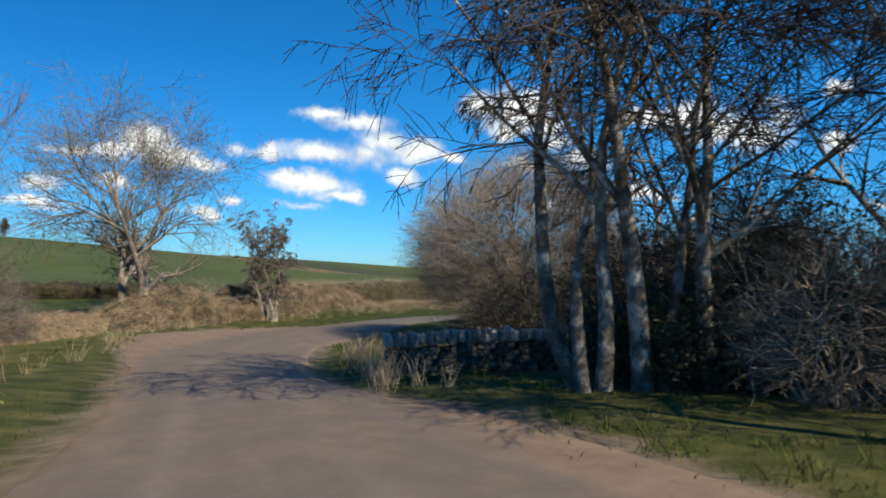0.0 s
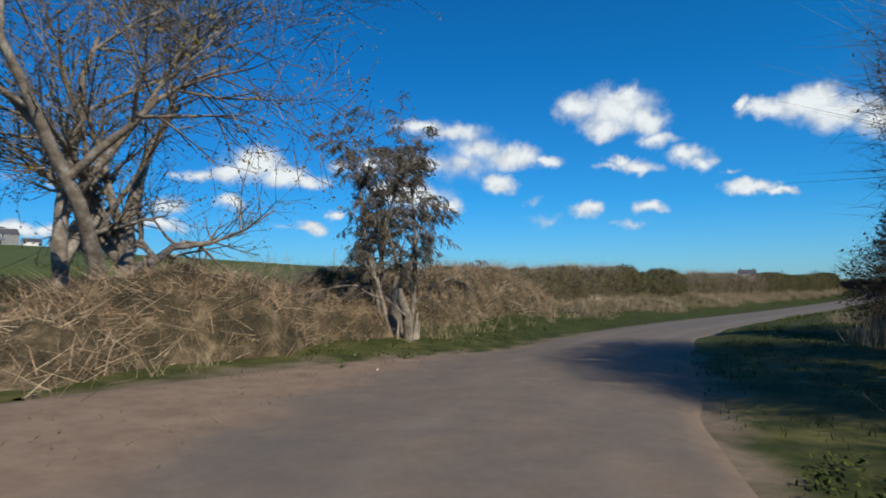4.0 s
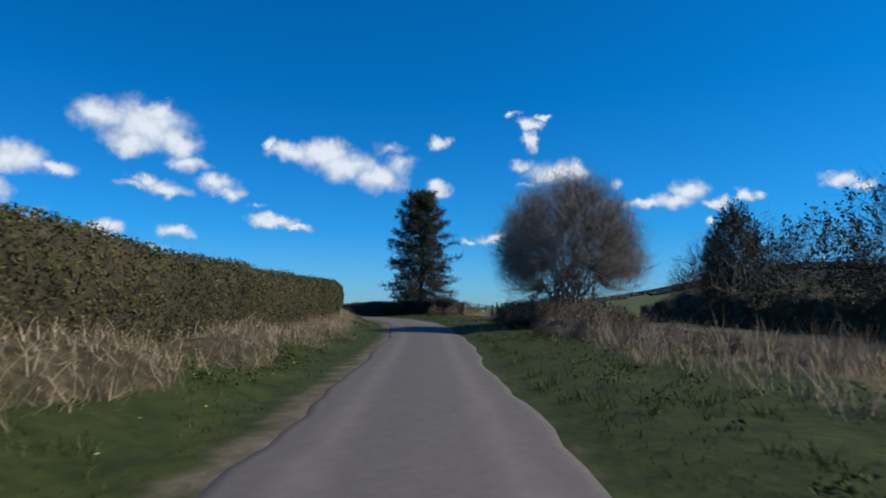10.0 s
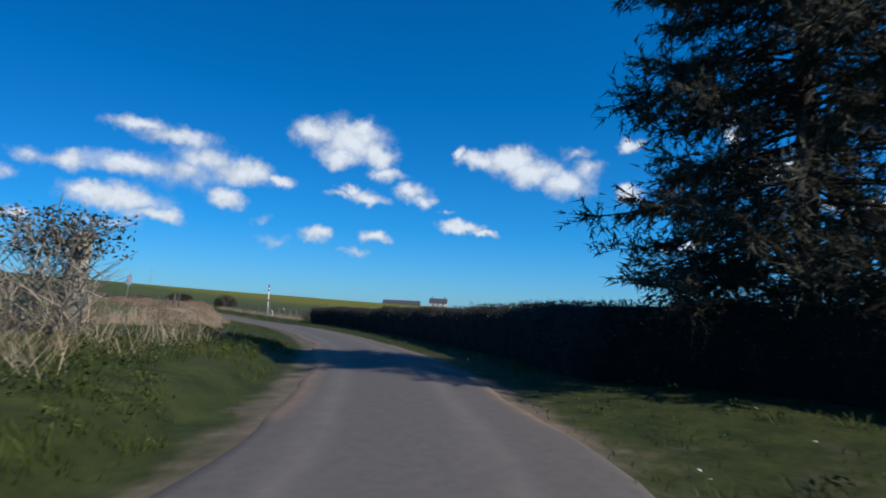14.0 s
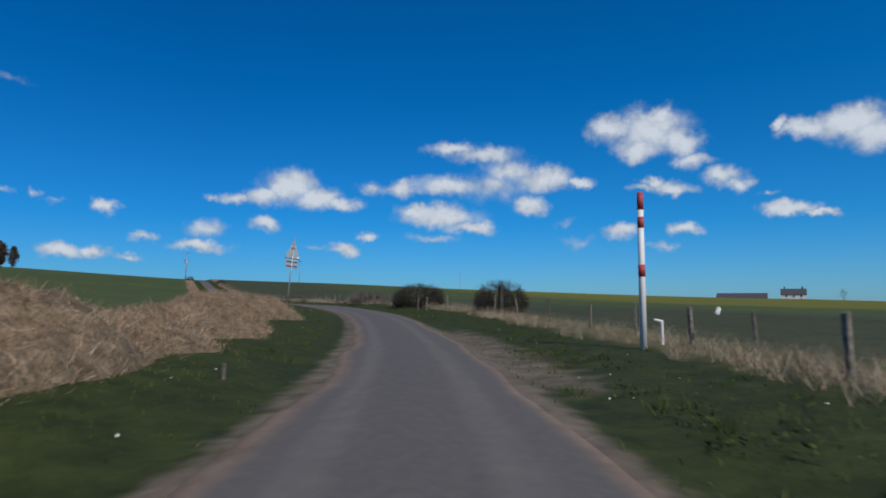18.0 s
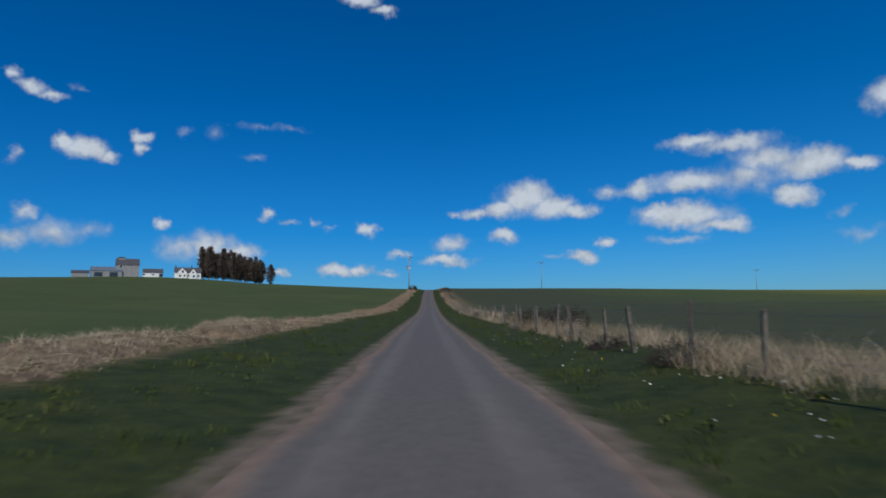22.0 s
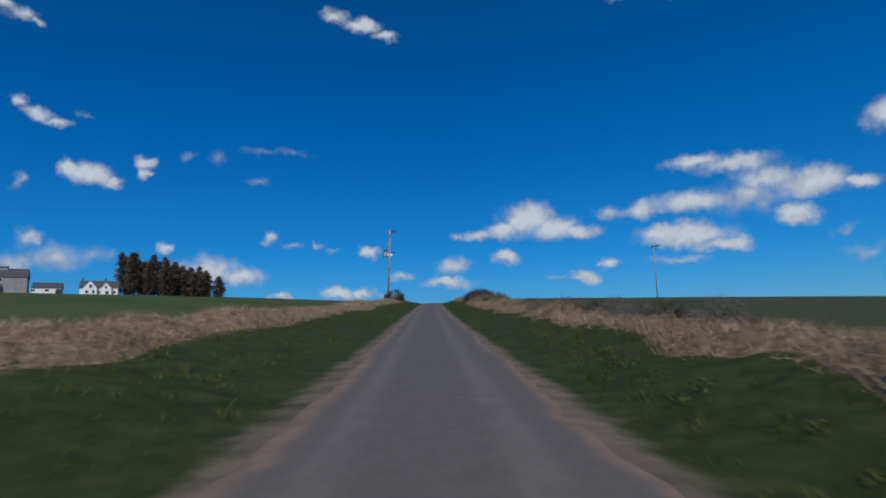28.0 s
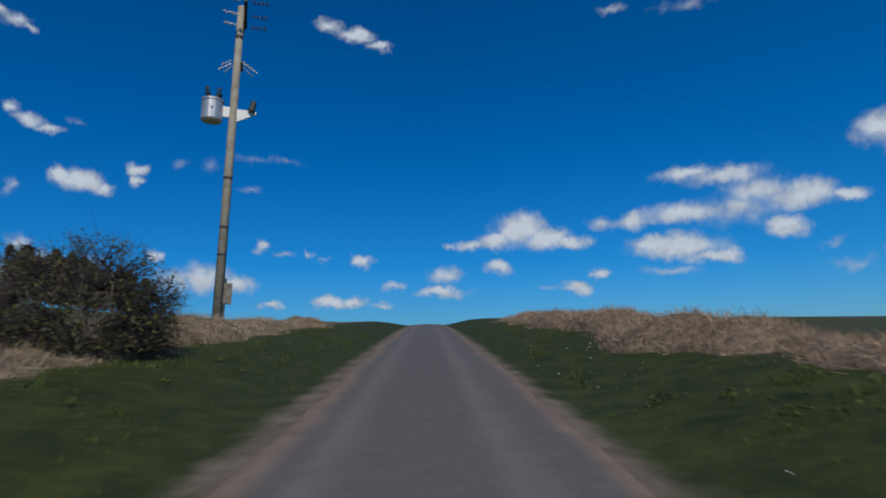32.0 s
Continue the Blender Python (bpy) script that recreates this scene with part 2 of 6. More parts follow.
def material(name, colours, scale=3.0, rough=0.85, bump=0.3, metal=0.0, island=0.0, objrand=0.0, detail=6.0, coord="Object",
             fine=0.0, bump_scale=None, sheen=False):
    """Colours blended by noise at two scales, with relief; island or objrand: how much single pieces differ in brightness."""
    m = bpy.data.materials.new(name)
    m.use_nodes = True
    nt = m.node_tree
    N, LK = nt.nodes.new, nt.links.new
    bsdf = nt.nodes["Principled BSDF"]
    co = N("ShaderNodeTexCoord")
    n1 = N("ShaderNodeTexNoise")
    n1.inputs["Scale"].default_value, n1.inputs["Detail"].default_value = scale, detail
    n1.inputs["Roughness"].default_value = 0.65
    LK(co.outputs[coord], n1.inputs["Vector"])
    ramp = N("ShaderNodeValToRGB")
    els = ramp.color_ramp.elements
    k = len(colours)
    for i, c in enumerate(colours):
        pos = 0.3 + 0.4 * i / max(1, k - 1)
        e = els[i] if i < 2 else els.new(pos)
        e.position, e.color = pos, (*c, 1)
    LK(n1.outputs[0], ramp.inputs[0])
    col = ramp.outputs[0]
    rnd = None
    if island:
        g = N("ShaderNodeNewGeometry")
        rnd, amount = g.outputs["Random Per Island"], island
    elif objrand:
        g = N("ShaderNodeObjectInfo")
        rnd, amount = g.outputs["Random"], objrand
    if rnd is not None:
        mr = N("ShaderNodeMapRange")
        mr.inputs["To Min"].default_value, mr.inputs["To Max"].default_value = 1 - amount, 1 + amount
        LK(rnd, mr.inputs["Value"])
        hs = N("ShaderNodeHueSaturation")
        LK(mr.outputs[0], hs.inputs["Value"]), LK(col, hs.inputs["Color"])
        col = hs.outputs[0]
    if fine:
        n3 = N("ShaderNodeTexNoise")
        n3.inputs["Scale"].default_value, n3.inputs["Detail"].default_value = scale * 14, 4.0
        LK(co.outputs[coord], n3.inputs["Vector"])
        mr = N("ShaderNodeMapRange")
        mr.inputs["To Min"].default_value, mr.inputs["To Max"].default_value = 1 - fine, 1 + fine
        LK(n3.outputs[0], mr.inputs["Value"])
        mx = N("ShaderNodeMix")
        mx.data_type, mx.blend_type = "RGBA", "MULTIPLY"
        mx.inputs[0].default_value = 1.0
        LK(col, mx.inputs[6]), LK(mr.outputs[0], mx.inputs[7])
        col = mx.outputs[2]
    LK(col, bsdf.inputs["Base Color"])
    bsdf.inputs["Roughness"].default_value, bsdf.inputs["Metallic"].default_value = rough, metal
    bsdf.inputs["Specular IOR Level"].default_value = 0.25 if rough > 0.6 else 0.5
    if bump:
        n2 = N("ShaderNodeTexNoise")
        n2.inputs["Scale"].default_value, n2.inputs["Detail"].default_value = bump_scale or scale * 6, 5.0
        LK(co.outputs[coord], n2.inputs["Vector"])
        b = N("ShaderNodeBump")
        b.inputs["Strength"].default_value, b.inputs["Distance"].default_value = bump, 0.05
        LK(n2.outputs[0], b.inputs["Height"]), LK(b.outputs[0], bsdf.inputs["Normal"])
    return m


M_BARK = material("grey_bark", [(0.09, 0.075, 0.06), (0.2, 0.17, 0.14), (0.38, 0.35, 0.31)], 5, 0.9, 0.6)
M_LICHEN = material("lichen_bark", [(0.05, 0.042, 0.036), (0.16, 0.14, 0.12), (0.58, 0.56, 0.51)], 3.2, 0.9, 0.6)
M_BIRCH = material("pale_bark", [(0.15, 0.13, 0.1), (0.36, 0.33, 0.27), (0.5, 0.47, 0.41)], 6, 0.8, 0.4)
M_TWIG = material("twig", [(0.075, 0.064, 0.057), (0.15, 0.13, 0.115), (0.23, 0.2, 0.175)], 2, 0.9, 0, island=0.35)
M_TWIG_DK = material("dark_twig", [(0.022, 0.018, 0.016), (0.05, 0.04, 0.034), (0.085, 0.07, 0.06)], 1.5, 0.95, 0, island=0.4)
M_TWIG_PALE = material("pale_twig", [(0.2, 0.17, 0.13), (0.3, 0.25, 0.2), (0.36, 0.31, 0.25)], 2, 0.9, 0, island=0.35)
M_WILLOW = material("willow_twig", [(0.15, 0.125, 0.105), (0.25, 0.215, 0.185), (0.34, 0.3, 0.255)], 1.2, 0.9, 0, island=0.35)
M_TWIG_RUST = material("rusty_twig", [(0.14, 0.1, 0.07), (0.22, 0.16, 0.1), (0.27, 0.2, 0.12)], 1, 0.9, 0, island=0.3)
M_CATKIN = material("olive_catkins", [(0.05, 0.05, 0.026), (0.1, 0.092, 0.05), (0.17, 0.15, 0.085)], 3.0, 0.85, 0, island=0.5)
M_BUD = material("bud_leaf", [(0.14, 0.11, 0.03), (0.2, 0.15, 0.04), (0.15, 0.16, 0.05)], 1, 0.7, 0, island=0.35)
M_NEEDLE = material("needles", [(0.022, 0.026, 0.015), (0.05, 0.049, 0.03), (0.12, 0.1, 0.07)], 1.2, 0.7, 0, island=0.4)
M_HEDGE = material("hedge_core", [(0.025, 0.02, 0.014), (0.055, 0.046, 0.026), (0.095, 0.08, 0.04)], 2.5, 0.95, 0.8)
M_LEAF = material("hedge_leaf", [(0.035, 0.045, 0.013), (0.08, 0.088, 0.025), (0.15, 0.12, 0.05)], 0.9, 0.75, 0, island=0.5)
M_LEAF_NEW = material("young_leaf", [(0.13, 0.15, 0.015), (0.2, 0.21, 0.025), (0.26, 0.25, 0.04)], 0.8, 0.7, 0, island=0.4)
M_WEED = material("bank_weed", [(0.032, 0.048, 0.01), (0.056, 0.074, 0.015), (0.095, 0.1, 0.03)], 0.7, 0.75, 0, island=0.35)
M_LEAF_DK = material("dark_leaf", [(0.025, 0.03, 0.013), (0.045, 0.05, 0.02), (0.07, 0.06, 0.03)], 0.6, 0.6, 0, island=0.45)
# dark leaves and core with the hedge's own shade put into the colours
M_LEAF_SHADE = material("shaded_beech_leaf", [(0.012, 0.013, 0.008), (0.022, 0.023, 0.012), (0.038, 0.033, 0.02)], 0.6, 0.6, 0, island=0.45)
M_HEDGE_SHADE = material("shaded_hedge_core", [(0.008, 0.007, 0.006), (0.018, 0.016, 0.011), (0.03, 0.026, 0.018)], 2.5, 0.95, 0.8)
M_STRAW = material("dead_grass", [(0.21, 0.155, 0.095), (0.36, 0.285, 0.19), (0.54, 0.45, 0.33)], 0.8, 0.85, 0, island=0.45)
M_BRACKEN = material("dead_bracken", [(0.21, 0.125, 0.075), (0.33, 0.225, 0.145), (0.46, 0.345, 0.24)], 0.9, 0.9, 0, island=0.4)
# darker than the other litter, for contrast with the stems on it
M_BANK_DK = material("dark_bank_litter", [(0.022, 0.02, 0.012), (0.07, 0.055, 0.032), (0.2, 0.15, 0.095)], 2.2, 0.95, 1.0, fine=0.7)
M_BANK = material("bracken_litter", [(0.075, 0.055, 0.034), (0.18, 0.132, 0.082), (0.32, 0.24, 0.15)], 3.5, 0.95, 1.0, fine=0.6)
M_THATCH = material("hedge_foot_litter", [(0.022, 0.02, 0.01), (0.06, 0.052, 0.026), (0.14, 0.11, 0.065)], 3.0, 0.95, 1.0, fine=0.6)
M_GRASS = material("verge_grass", [(0.032, 0.05, 0.007), (0.056, 0.078, 0.012), (0.11, 0.11, 0.03)], 0.5, 0.75, 0, island=0.3)
# cope stones paled for sunlight, face stones darkened for the tree shade
M_COPE_LIT = material("sunlit_cope", [(0.1, 0.095, 0.085), (0.26, 0.25, 0.23), (0.5, 0.49, 0.46)], 5, 0.9, 0.7, objrand=0.3)
M_STONE_SHADED = material("shaded_wall_stone", [(0.018, 0.018, 0.014), (0.045, 0.042, 0.036), (0.17, 0.165, 0.15)], 4, 0.9, 0.7, objrand=0.3)
M_POST = material("weathered_wood", [(0.08, 0.066, 0.05), (0.16, 0.142, 0.118), (0.28, 0.25, 0.21)], 7, 0.9, 0.5, objrand=0.35)
M_DARKWOOD = material("dark_wood", [(0.02, 0.018, 0.015), (0.045, 0.04, 0.032), (0.08, 0.07, 0.055)], 6, 0.85, 0.4)
M_POLE = material("creosoted_pole", [(0.2, 0.18, 0.14), (0.3, 0.27, 0.21), (0.38, 0.34, 0.27)], 3, 0.85, 0.3)
M_WIRE = material("galvanised", [(0.2, 0.2, 0.2), (0.35, 0.35, 0.36)], 8, 0.5, 0, metal=0.8)
M_STEEL = material("grey_steel", [(0.4, 0.41, 0.42), (0.52, 0.53, 0.54)], 3, 0.45, 0.05, metal=0.6)
M_WHITE = material("white_paint", [(0.7, 0.69, 0.66), (0.8, 0.79, 0.77)], 3, 0.6, 0.1)
M_RED = material("red_paint", [(0.32, 0.03, 0.03), (0.42, 0.05, 0.045)], 4, 0.6, 0.1)
M_DARK = material("dark_iron", [(0.02, 0.02, 0.02), (0.05, 0.05, 0.05)], 6, 0.6, 0.2)
M_SLATE = material("slate", [(0.05, 0.05, 0.06), (0.1, 0.1, 0.11)], 1.5, 0.7, 0.3)
M_HARL = material("white_harling", [(0.68, 0.67, 0.64), (0.8, 0.79, 0.76)], 0.8, 0.9, 0.2)
M_GREYWALL = material("grey_cladding", [(0.2, 0.2, 0.2), (0.3, 0.3, 0.3)], 0.5, 0.8, 0.1)
M_SHEET = material("blue_grey_sheeting", [(0.1, 0.13, 0.17), (0.15, 0.18, 0.22)], 0.5, 0.6, 0.1)
M_GLASS_BAY = material("glass_and_bay_dark", [(0.02, 0.025, 0.03), (0.04, 0.045, 0.05)], 2, 0.15, 0)
M_CONIFER = material("far_conifer", [(0.035, 0.03, 0.024), (0.13, 0.098, 0.075)], 0.4, 0.85, 0, island=0.4)
M_FARWOOD = material("far_woodland", [(0.018, 0.02, 0.018), (0.036, 0.036, 0.032)], 0.05, 0.9, 0)
M_DAISY = material("white_petal", [(0.75, 0.74, 0.68), (0.8, 0.8, 0.76)], 2, 0.7, 0)
M_DANDELION = material("yellow_petal", [(0.6, 0.42, 0.03), (0.7, 0.5, 0.05)], 2, 0.7, 0)


def masked_material(name, layers, rough=0.9, bump=0.4, bump_scale=30.0, patch=0.8):
    """Layers of (mask attribute or '', dark, light, noise scale); each later one covers the former by its mask, broken up by noise."""
    m = bpy.data.materials.new(name)
    m.use_nodes = True
    nt = m.node_tree
    N, LK = nt.nodes.new, nt.links.new
    bsdf = nt.nodes["Principled BSDF"]
    co = N("ShaderNodeTexCoord")
    col = None
    for mask, dark, light, scale in layers:
        n = N("ShaderNodeTexNoise")
        n.inputs["Scale"].default_value, n.inputs["Detail"].default_value = scale, 8.0
        n.inputs["Roughness"].default_value = 0.7
        LK(co.outputs["Object"], n.inputs["Vector"])
        rm = N("ShaderNodeValToRGB")
        rm.color_ramp.elements[0].position, rm.color_ramp.elements[1].position = 0.32, 0.68
        rm.color_ramp.elements[0].color, rm.color_ramp.elements[1].color = (*dark, 1), (*light, 1)
        LK(n.outputs[0], rm.inputs[0])
        if col is None:
            col = rm.outputs[0]
            continue
        at_ = N("ShaderNodeAttribute")
        at_.attribute_name = mask
        n2 = N("ShaderNodeTexNoise")
        n2.inputs["Scale"].default_value, n2.inputs["Detail"].default_value = 1.7, 7.0
        LK(co.outputs["Object"], n2.inputs["Vector"])
        a = N("ShaderNodeMath")
        a.operation = "MULTIPLY_ADD"
        LK(n2.outputs[0], a.inputs[0])
        a.inputs[1].default_value = patch
        a.inputs[2].default_value = -patch / 2
        s = N("ShaderNodeMath")
        s.operation = "ADD"
        LK(a.outputs[0], s.inputs[0]), LK(at_.outputs["Fac"], s.inputs[1])
        st = N("ShaderNodeMapRange")
        st.interpolation_type = "SMOOTHSTEP"
        st.inputs["From Min"].default_value, st.inputs["From Max"].default_value = 0.25, 0.75
        LK(s.outputs[0], st.inputs["Value"])
        mx = N("ShaderNodeMix")
        mx.data_type = "RGBA"
        LK(st.outputs[0], mx.inputs[0]), LK(col, mx.inputs[6]), LK(rm.outputs[0], mx.inputs[7])
        col = mx.outputs[2]
    LK(col, bsdf.inputs["Base Color"])
    bsdf.inputs["Roughness"].default_value = rough
    bsdf.inputs["Specular IOR Level"].default_value = 0.2
    nb = N("ShaderNodeTexNoise")
    nb.inputs["Scale"].default_value, nb.inputs["Detail"].default_value = bump_scale, 6.0
    LK(co.outputs["Object"], nb.inputs["Vector"])
    b = N("ShaderNodeBump")
    b.inputs["Strength"].default_value, b.inputs["Distance"].default_value = bump, 0.04
    LK(nb.outputs[0], b.inputs["Height"]), LK(b.outputs[0], bsdf.inputs["Normal"])
    return m


M_GROUND = masked_material("fields_and_verge", [
    ("", (0.05, 0.07, 0.018), (0.085, 0.105, 0.026), 0.05),
    ("crop", (0.12, 0.125, 0.014), (0.17, 0.16, 0.02), 0.03),
    ("tilth", (0.04, 0.044, 0.02), (0.066, 0.066, 0.03), 0.4),
    ("moor", (0.07, 0.07, 0.032), (0.12, 0.105, 0.055), 0.008),
    ("wood", (0.022, 0.024, 0.014), (0.035, 0.035, 0.02), 0.05),
    ("verge", (0.015, 0.025, 0.005), (0.05, 0.062, 0.014), 1.6),
    ("dry", (0.085, 0.09, 0.028), (0.17, 0.15, 0.06), 1.2),
    ("litter", (0.1, 0.07, 0.04), (0.24, 0.18, 0.1), 2.5),
    ("dirt", (0.12, 0.093, 0.068), (0.21, 0.168, 0.125), 1.5)], bump=1.0, bump_scale=5)
M_ROAD = masked_material("old_asphalt", [
    ("", (0.108, 0.098, 0.09), (0.14, 0.127, 0.117), 7.0),
    ("track", (0.145, 0.131, 0.12), (0.18, 0.163, 0.148), 5.0),
    ("edge", (0.16, 0.116, 0.085), (0.25, 0.185, 0.138), 2.2)], rough=0.9, bump=0.1, bump_scale=60, patch=0.35)

# ---- building helpers ----
rng = np.random.default_rng(7)


def make_mesh(name, verts, faces, mat, smooth=False):
    """A mesh from arrays; faces: an array of triangles or of quads."""
    verts, faces = np.asarray(verts, np.float32), np.asarray(faces, np.int32)
    me = bpy.data.meshes.new(name)
    me.vertices.add(len(verts))
    me.vertices.foreach_set("co", verts.ravel())
    k = faces.shape[1]
    me.loops.add(faces.size)
    me.loops.foreach_set("vertex_index", faces.ravel())
    me.polygons.add(len(faces))
    me.polygons.foreach_set("loop_start", np.arange(0, faces.size, k, dtype=np.int32))
    me.polygons.foreach_set("use_smooth", np.full(len(faces), smooth))
    me.update(calc_edges=True)
    me.validate()
    if mat:
        me.materials.append(mat)
    return me


def arr_part(name, verts, faces, mat, parent=None, label="", smooth=False):
    ob = new(name, make_mesh(name, verts, faces, mat, smooth))
    if parent is not None:
        ob.parent = parent
    if label:
        tagged(ob, label)
    return ob


def part(name, bm, mat, parent=None, label="", smooth=False):
    me = bpy.data.meshes.new(name)
    if smooth:
        for f in bm.faces:
            f.smooth = True
    bm.to_mesh(me)
    bm.free()
    me.materials.append(mat)
    ob = new(name, me)
    if parent is not None:
        ob.parent = parent
    if label:
        tagged(ob, label)
    return ob


def shared(name, me, parent, m):
    ob = new(name, me)
    ob.parent = parent
    ob.matrix_basis = m
    return ob


def thing(name, label, category, place=(0, 0, 0), turn=0.0, group="", kind=""):
    ob = new(name)
    ob.empty_display_size = 0.2
    ob.matrix_basis = pose(*place, 0, 0, turn)
    return tagged(ob, label, category, group, kind)


def box(bm, sx, sy, sz, m=Matrix(), bevel=0.0):
    r = bmesh.ops.create_cube(bm, size=1, matrix=m @ Matrix.Diagonal((sx, sy, sz, 1)))
    if bevel:
        bmesh.ops.bevel(bm, geom=list({e for v in r["verts"] for e in v.link_edges}), offset=bevel, segments=2, affect="EDGES")
    return bm


def rod(bm, p, q, r0, r1=None, n=8):
    p, q = Vector(p), Vector(q)
    d = q - p
    m = Matrix.Translation((p + q) / 2) @ d.to_track_quat("Z", "Y").to_matrix().to_4x4()
    bmesh.ops.create_cone(bm, cap_ends=True, segments=n, radius1=r0, radius2=r0 if r1 is None else r1, depth=d.length, matrix=m)
    return bm


def prisms(P0, P1, R0, R1, n=3):
    """Tapered tubes for many segments at once."""
    P0, P1, R0, R1 = (np.asarray(a, float) for a in (P0, P1, R0, R1))
    D = P1 - P0
    D /= np.linalg.norm(D, axis=1, keepdims=True) + 1e-9
    ref = np.where(np.abs(D[:, 2:3]) > 0.9, [[1.0, 0, 0]], [[0, 0, 1.0]])
    U = np.cross(D, ref)
    U /= np.linalg.norm(U, axis=1, keepdims=True) + 1e-9
    W = np.cross(D, U)
    k = len(P0)
    V = np.empty((k, 2 * n, 3))
    for i in range(n):
        a = 2 * math.pi * i / n
        o = math.cos(a) * U + math.sin(a) * W
        V[:, i], V[:, n + i] = P0 + o * R0[:, None], P1 + o * R1[:, None]
    F = np.array([[i, (i + 1) % n, n + (i + 1) % n, n + i] for i in range(n)])
    return V.reshape(-1, 3), (F[None] + (np.arange(k) * 2 * n)[:, None, None]).reshape(-1, 4)


def tube(P, R, n=9):
    """One unbroken bent stem through the points P with the radii R."""
    P, R = np.asarray(P, float), np.asarray(R, float)
    D = np.gradient(P, axis=0)
    D /= np.linalg.norm(D, axis=1, keepdims=True) + 1e-9
    U = np.cross(D, [0.31, 0.95, 0.02])
    U /= np.linalg.norm(U, axis=1, keepdims=True) + 1e-9
    W = np.cross(D, U)
    a = 2 * math.pi * np.arange(n) / n
    V = P[:, None] + R[:, None, None] * (np.cos(a)[None, :, None] * U[:, None] + np.sin(a)[None, :, None] * W[:, None])
    i = np.arange(len(P) - 1)[:, None] * n
    j, k = np.arange(n)[None], (np.arange(n)[None] + 1) % n
    return V.reshape(-1, 3), np.stack([i + j, i + k, i + n + k, i + n + j], -1).reshape(-1, 4)


def blades(P, H, W, lean, r, bend=0.5):
    """Bent tapering blades: three triangles each."""
    k = len(P)
    a, b = r.uniform(0, 2 * math.pi, k), r.uniform(0, 2 * math.pi, k)
    side = np.stack([np.cos(a), np.sin(a), np.zeros(k)], 1) * (np.asarray(W) / 2)[:, None]
    out = np.stack([np.cos(b), np.sin(b), np.zeros(k)], 1) * (np.asarray(H) * lean * r.uniform(0.2, 1, k))[:, None]
    up = np.stack([np.zeros(k), np.zeros(k), np.asarray(H)], 1)
    V = np.empty((k, 5, 3))
    V[:, 0], V[:, 1] = P - side, P + side
    mid = P + up * 0.58 + out * 0.4 * bend
    V[:, 2], V[:, 3] = mid - side * 0.7, mid + side * 0.7
    V[:, 4] = P + up * r.uniform(0.75, 1, k)[:, None] + out
    F = np.array([[0, 1, 3], [0, 3, 2], [2, 3, 4]])
    return V.reshape(-1, 3), (F[None] + (np.arange(k) * 5)[:, None, None]).reshape(-1, 3)


def leaf_quads(P, size, r):
    """Small folded leaves, four points each, in any direction."""
    k = len(P)
    a = r.normal(size=(k, 3))
    a /= np.linalg.norm(a, axis=1, keepdims=True)
    b = np.cross(a, r.normal(size=(k, 3)))
    b /= np.linalg.norm(b, axis=1, keepdims=True)
    s = (size * r.uniform(0.6, 1.3, k))[:, None]
    c = np.cross(a, b)
    V = np.empty((k, 4, 3))
    V[:, 0], V[:, 2] = P - a * s, P + a * s
    V[:, 1], V[:, 3] = P + b * s * 0.55 + c * s * 0.25, P - b * s * 0.55 + c * s * 0.25
    F = np.array([[0, 1, 2], [0, 2, 3]])
    return V.reshape(-1, 3), (F[None] + (np.arange(k) * 4)[:, None, None]).reshape(-1, 3)


def spikes(P0, P1, R0):
    """Three-sided needles that run out to a point: three triangles each."""
    P0, P1, R0 = (np.asarray(a, float) for a in (P0, P1, R0))
    D = P1 - P0
    D /= np.linalg.norm(D, axis=1, keepdims=True) + 1e-9
    ref = np.where(np.abs(D[:, 2:3]) > 0.9, [[1.0, 0, 0]], [[0, 0, 1.0]])
    U = np.cross(D, ref)
    U /= np.linalg.norm(U, axis=1, keepdims=True) + 1e-9
    W = np.cross(D, U)
    k = len(P0)
    V = np.empty((k, 4, 3))
    for i in range(3):
        a = 2 * math.pi * i / 3
        V[:, i] = P0 + (math.cos(a) * U + math.sin(a) * W) * R0[:, None]
    V[:, 3] = P1
    F = np.array([[0, 1, 3], [1, 2, 3], [2, 0, 3]])
    return V.reshape(-1, 3), (F[None] + (np.arange(k) * 4)[:, None, None]).reshape(-1, 3)


def join(*pairs):
    V, F, n = [], [], 0
    mixed = len({f.shape[1] for _, f in pairs}) > 1
    for v, f in pairs:
        if mixed and f.shape[1] == 4:
            f = np.concatenate([f[:, [0, 1, 2]], f[:, [0, 2, 3]]])
        V.append(v), F.append(f + n)
        n += len(v)
    return np.concatenate(V), np.concatenate(F)


# ---- the lane's line, and the lie of the land ----
LANE = [(-30, -36, -0.3), (-7, -9, -0.9), (0.0, 0.0, -1.3), (2.6, 8.3, -1.9), (4.4, 15.4, -2.4), (8.7, 23.2, -2.7), (13.9, 28.3, -2.8),
        (21.3, 33.0, -2.8), (41.0, 42.3, -3.0), (63.8, 52.2, -3.0), (75.4, 57.3, -2.8), (86.5, 63.2, -2.6), (96.7, 70.7, -2.5),
        (106.1, 79.9, -2.5), (114.8, 91.2, -2.7), (122.9, 105.0, -2.8), (129.9, 121.1, -2.9), (135.8, 138.5, -2.8), (139.9, 157.2, -2.3),
        (141.2, 177.2, -1.9), (141.0, 198.4, -1.75), (139.7, 243.8, -1.2), (138.7, 292.4, -0.3), (137.5, 343.1, 1.8), (136.1, 393.2, 4.9),
        (135.2, 439.9, 8.0), (134.4, 485, 10.6), (133.6, 531, 12.15), (132.5, 600, 11.6), (131, 760, 9)]


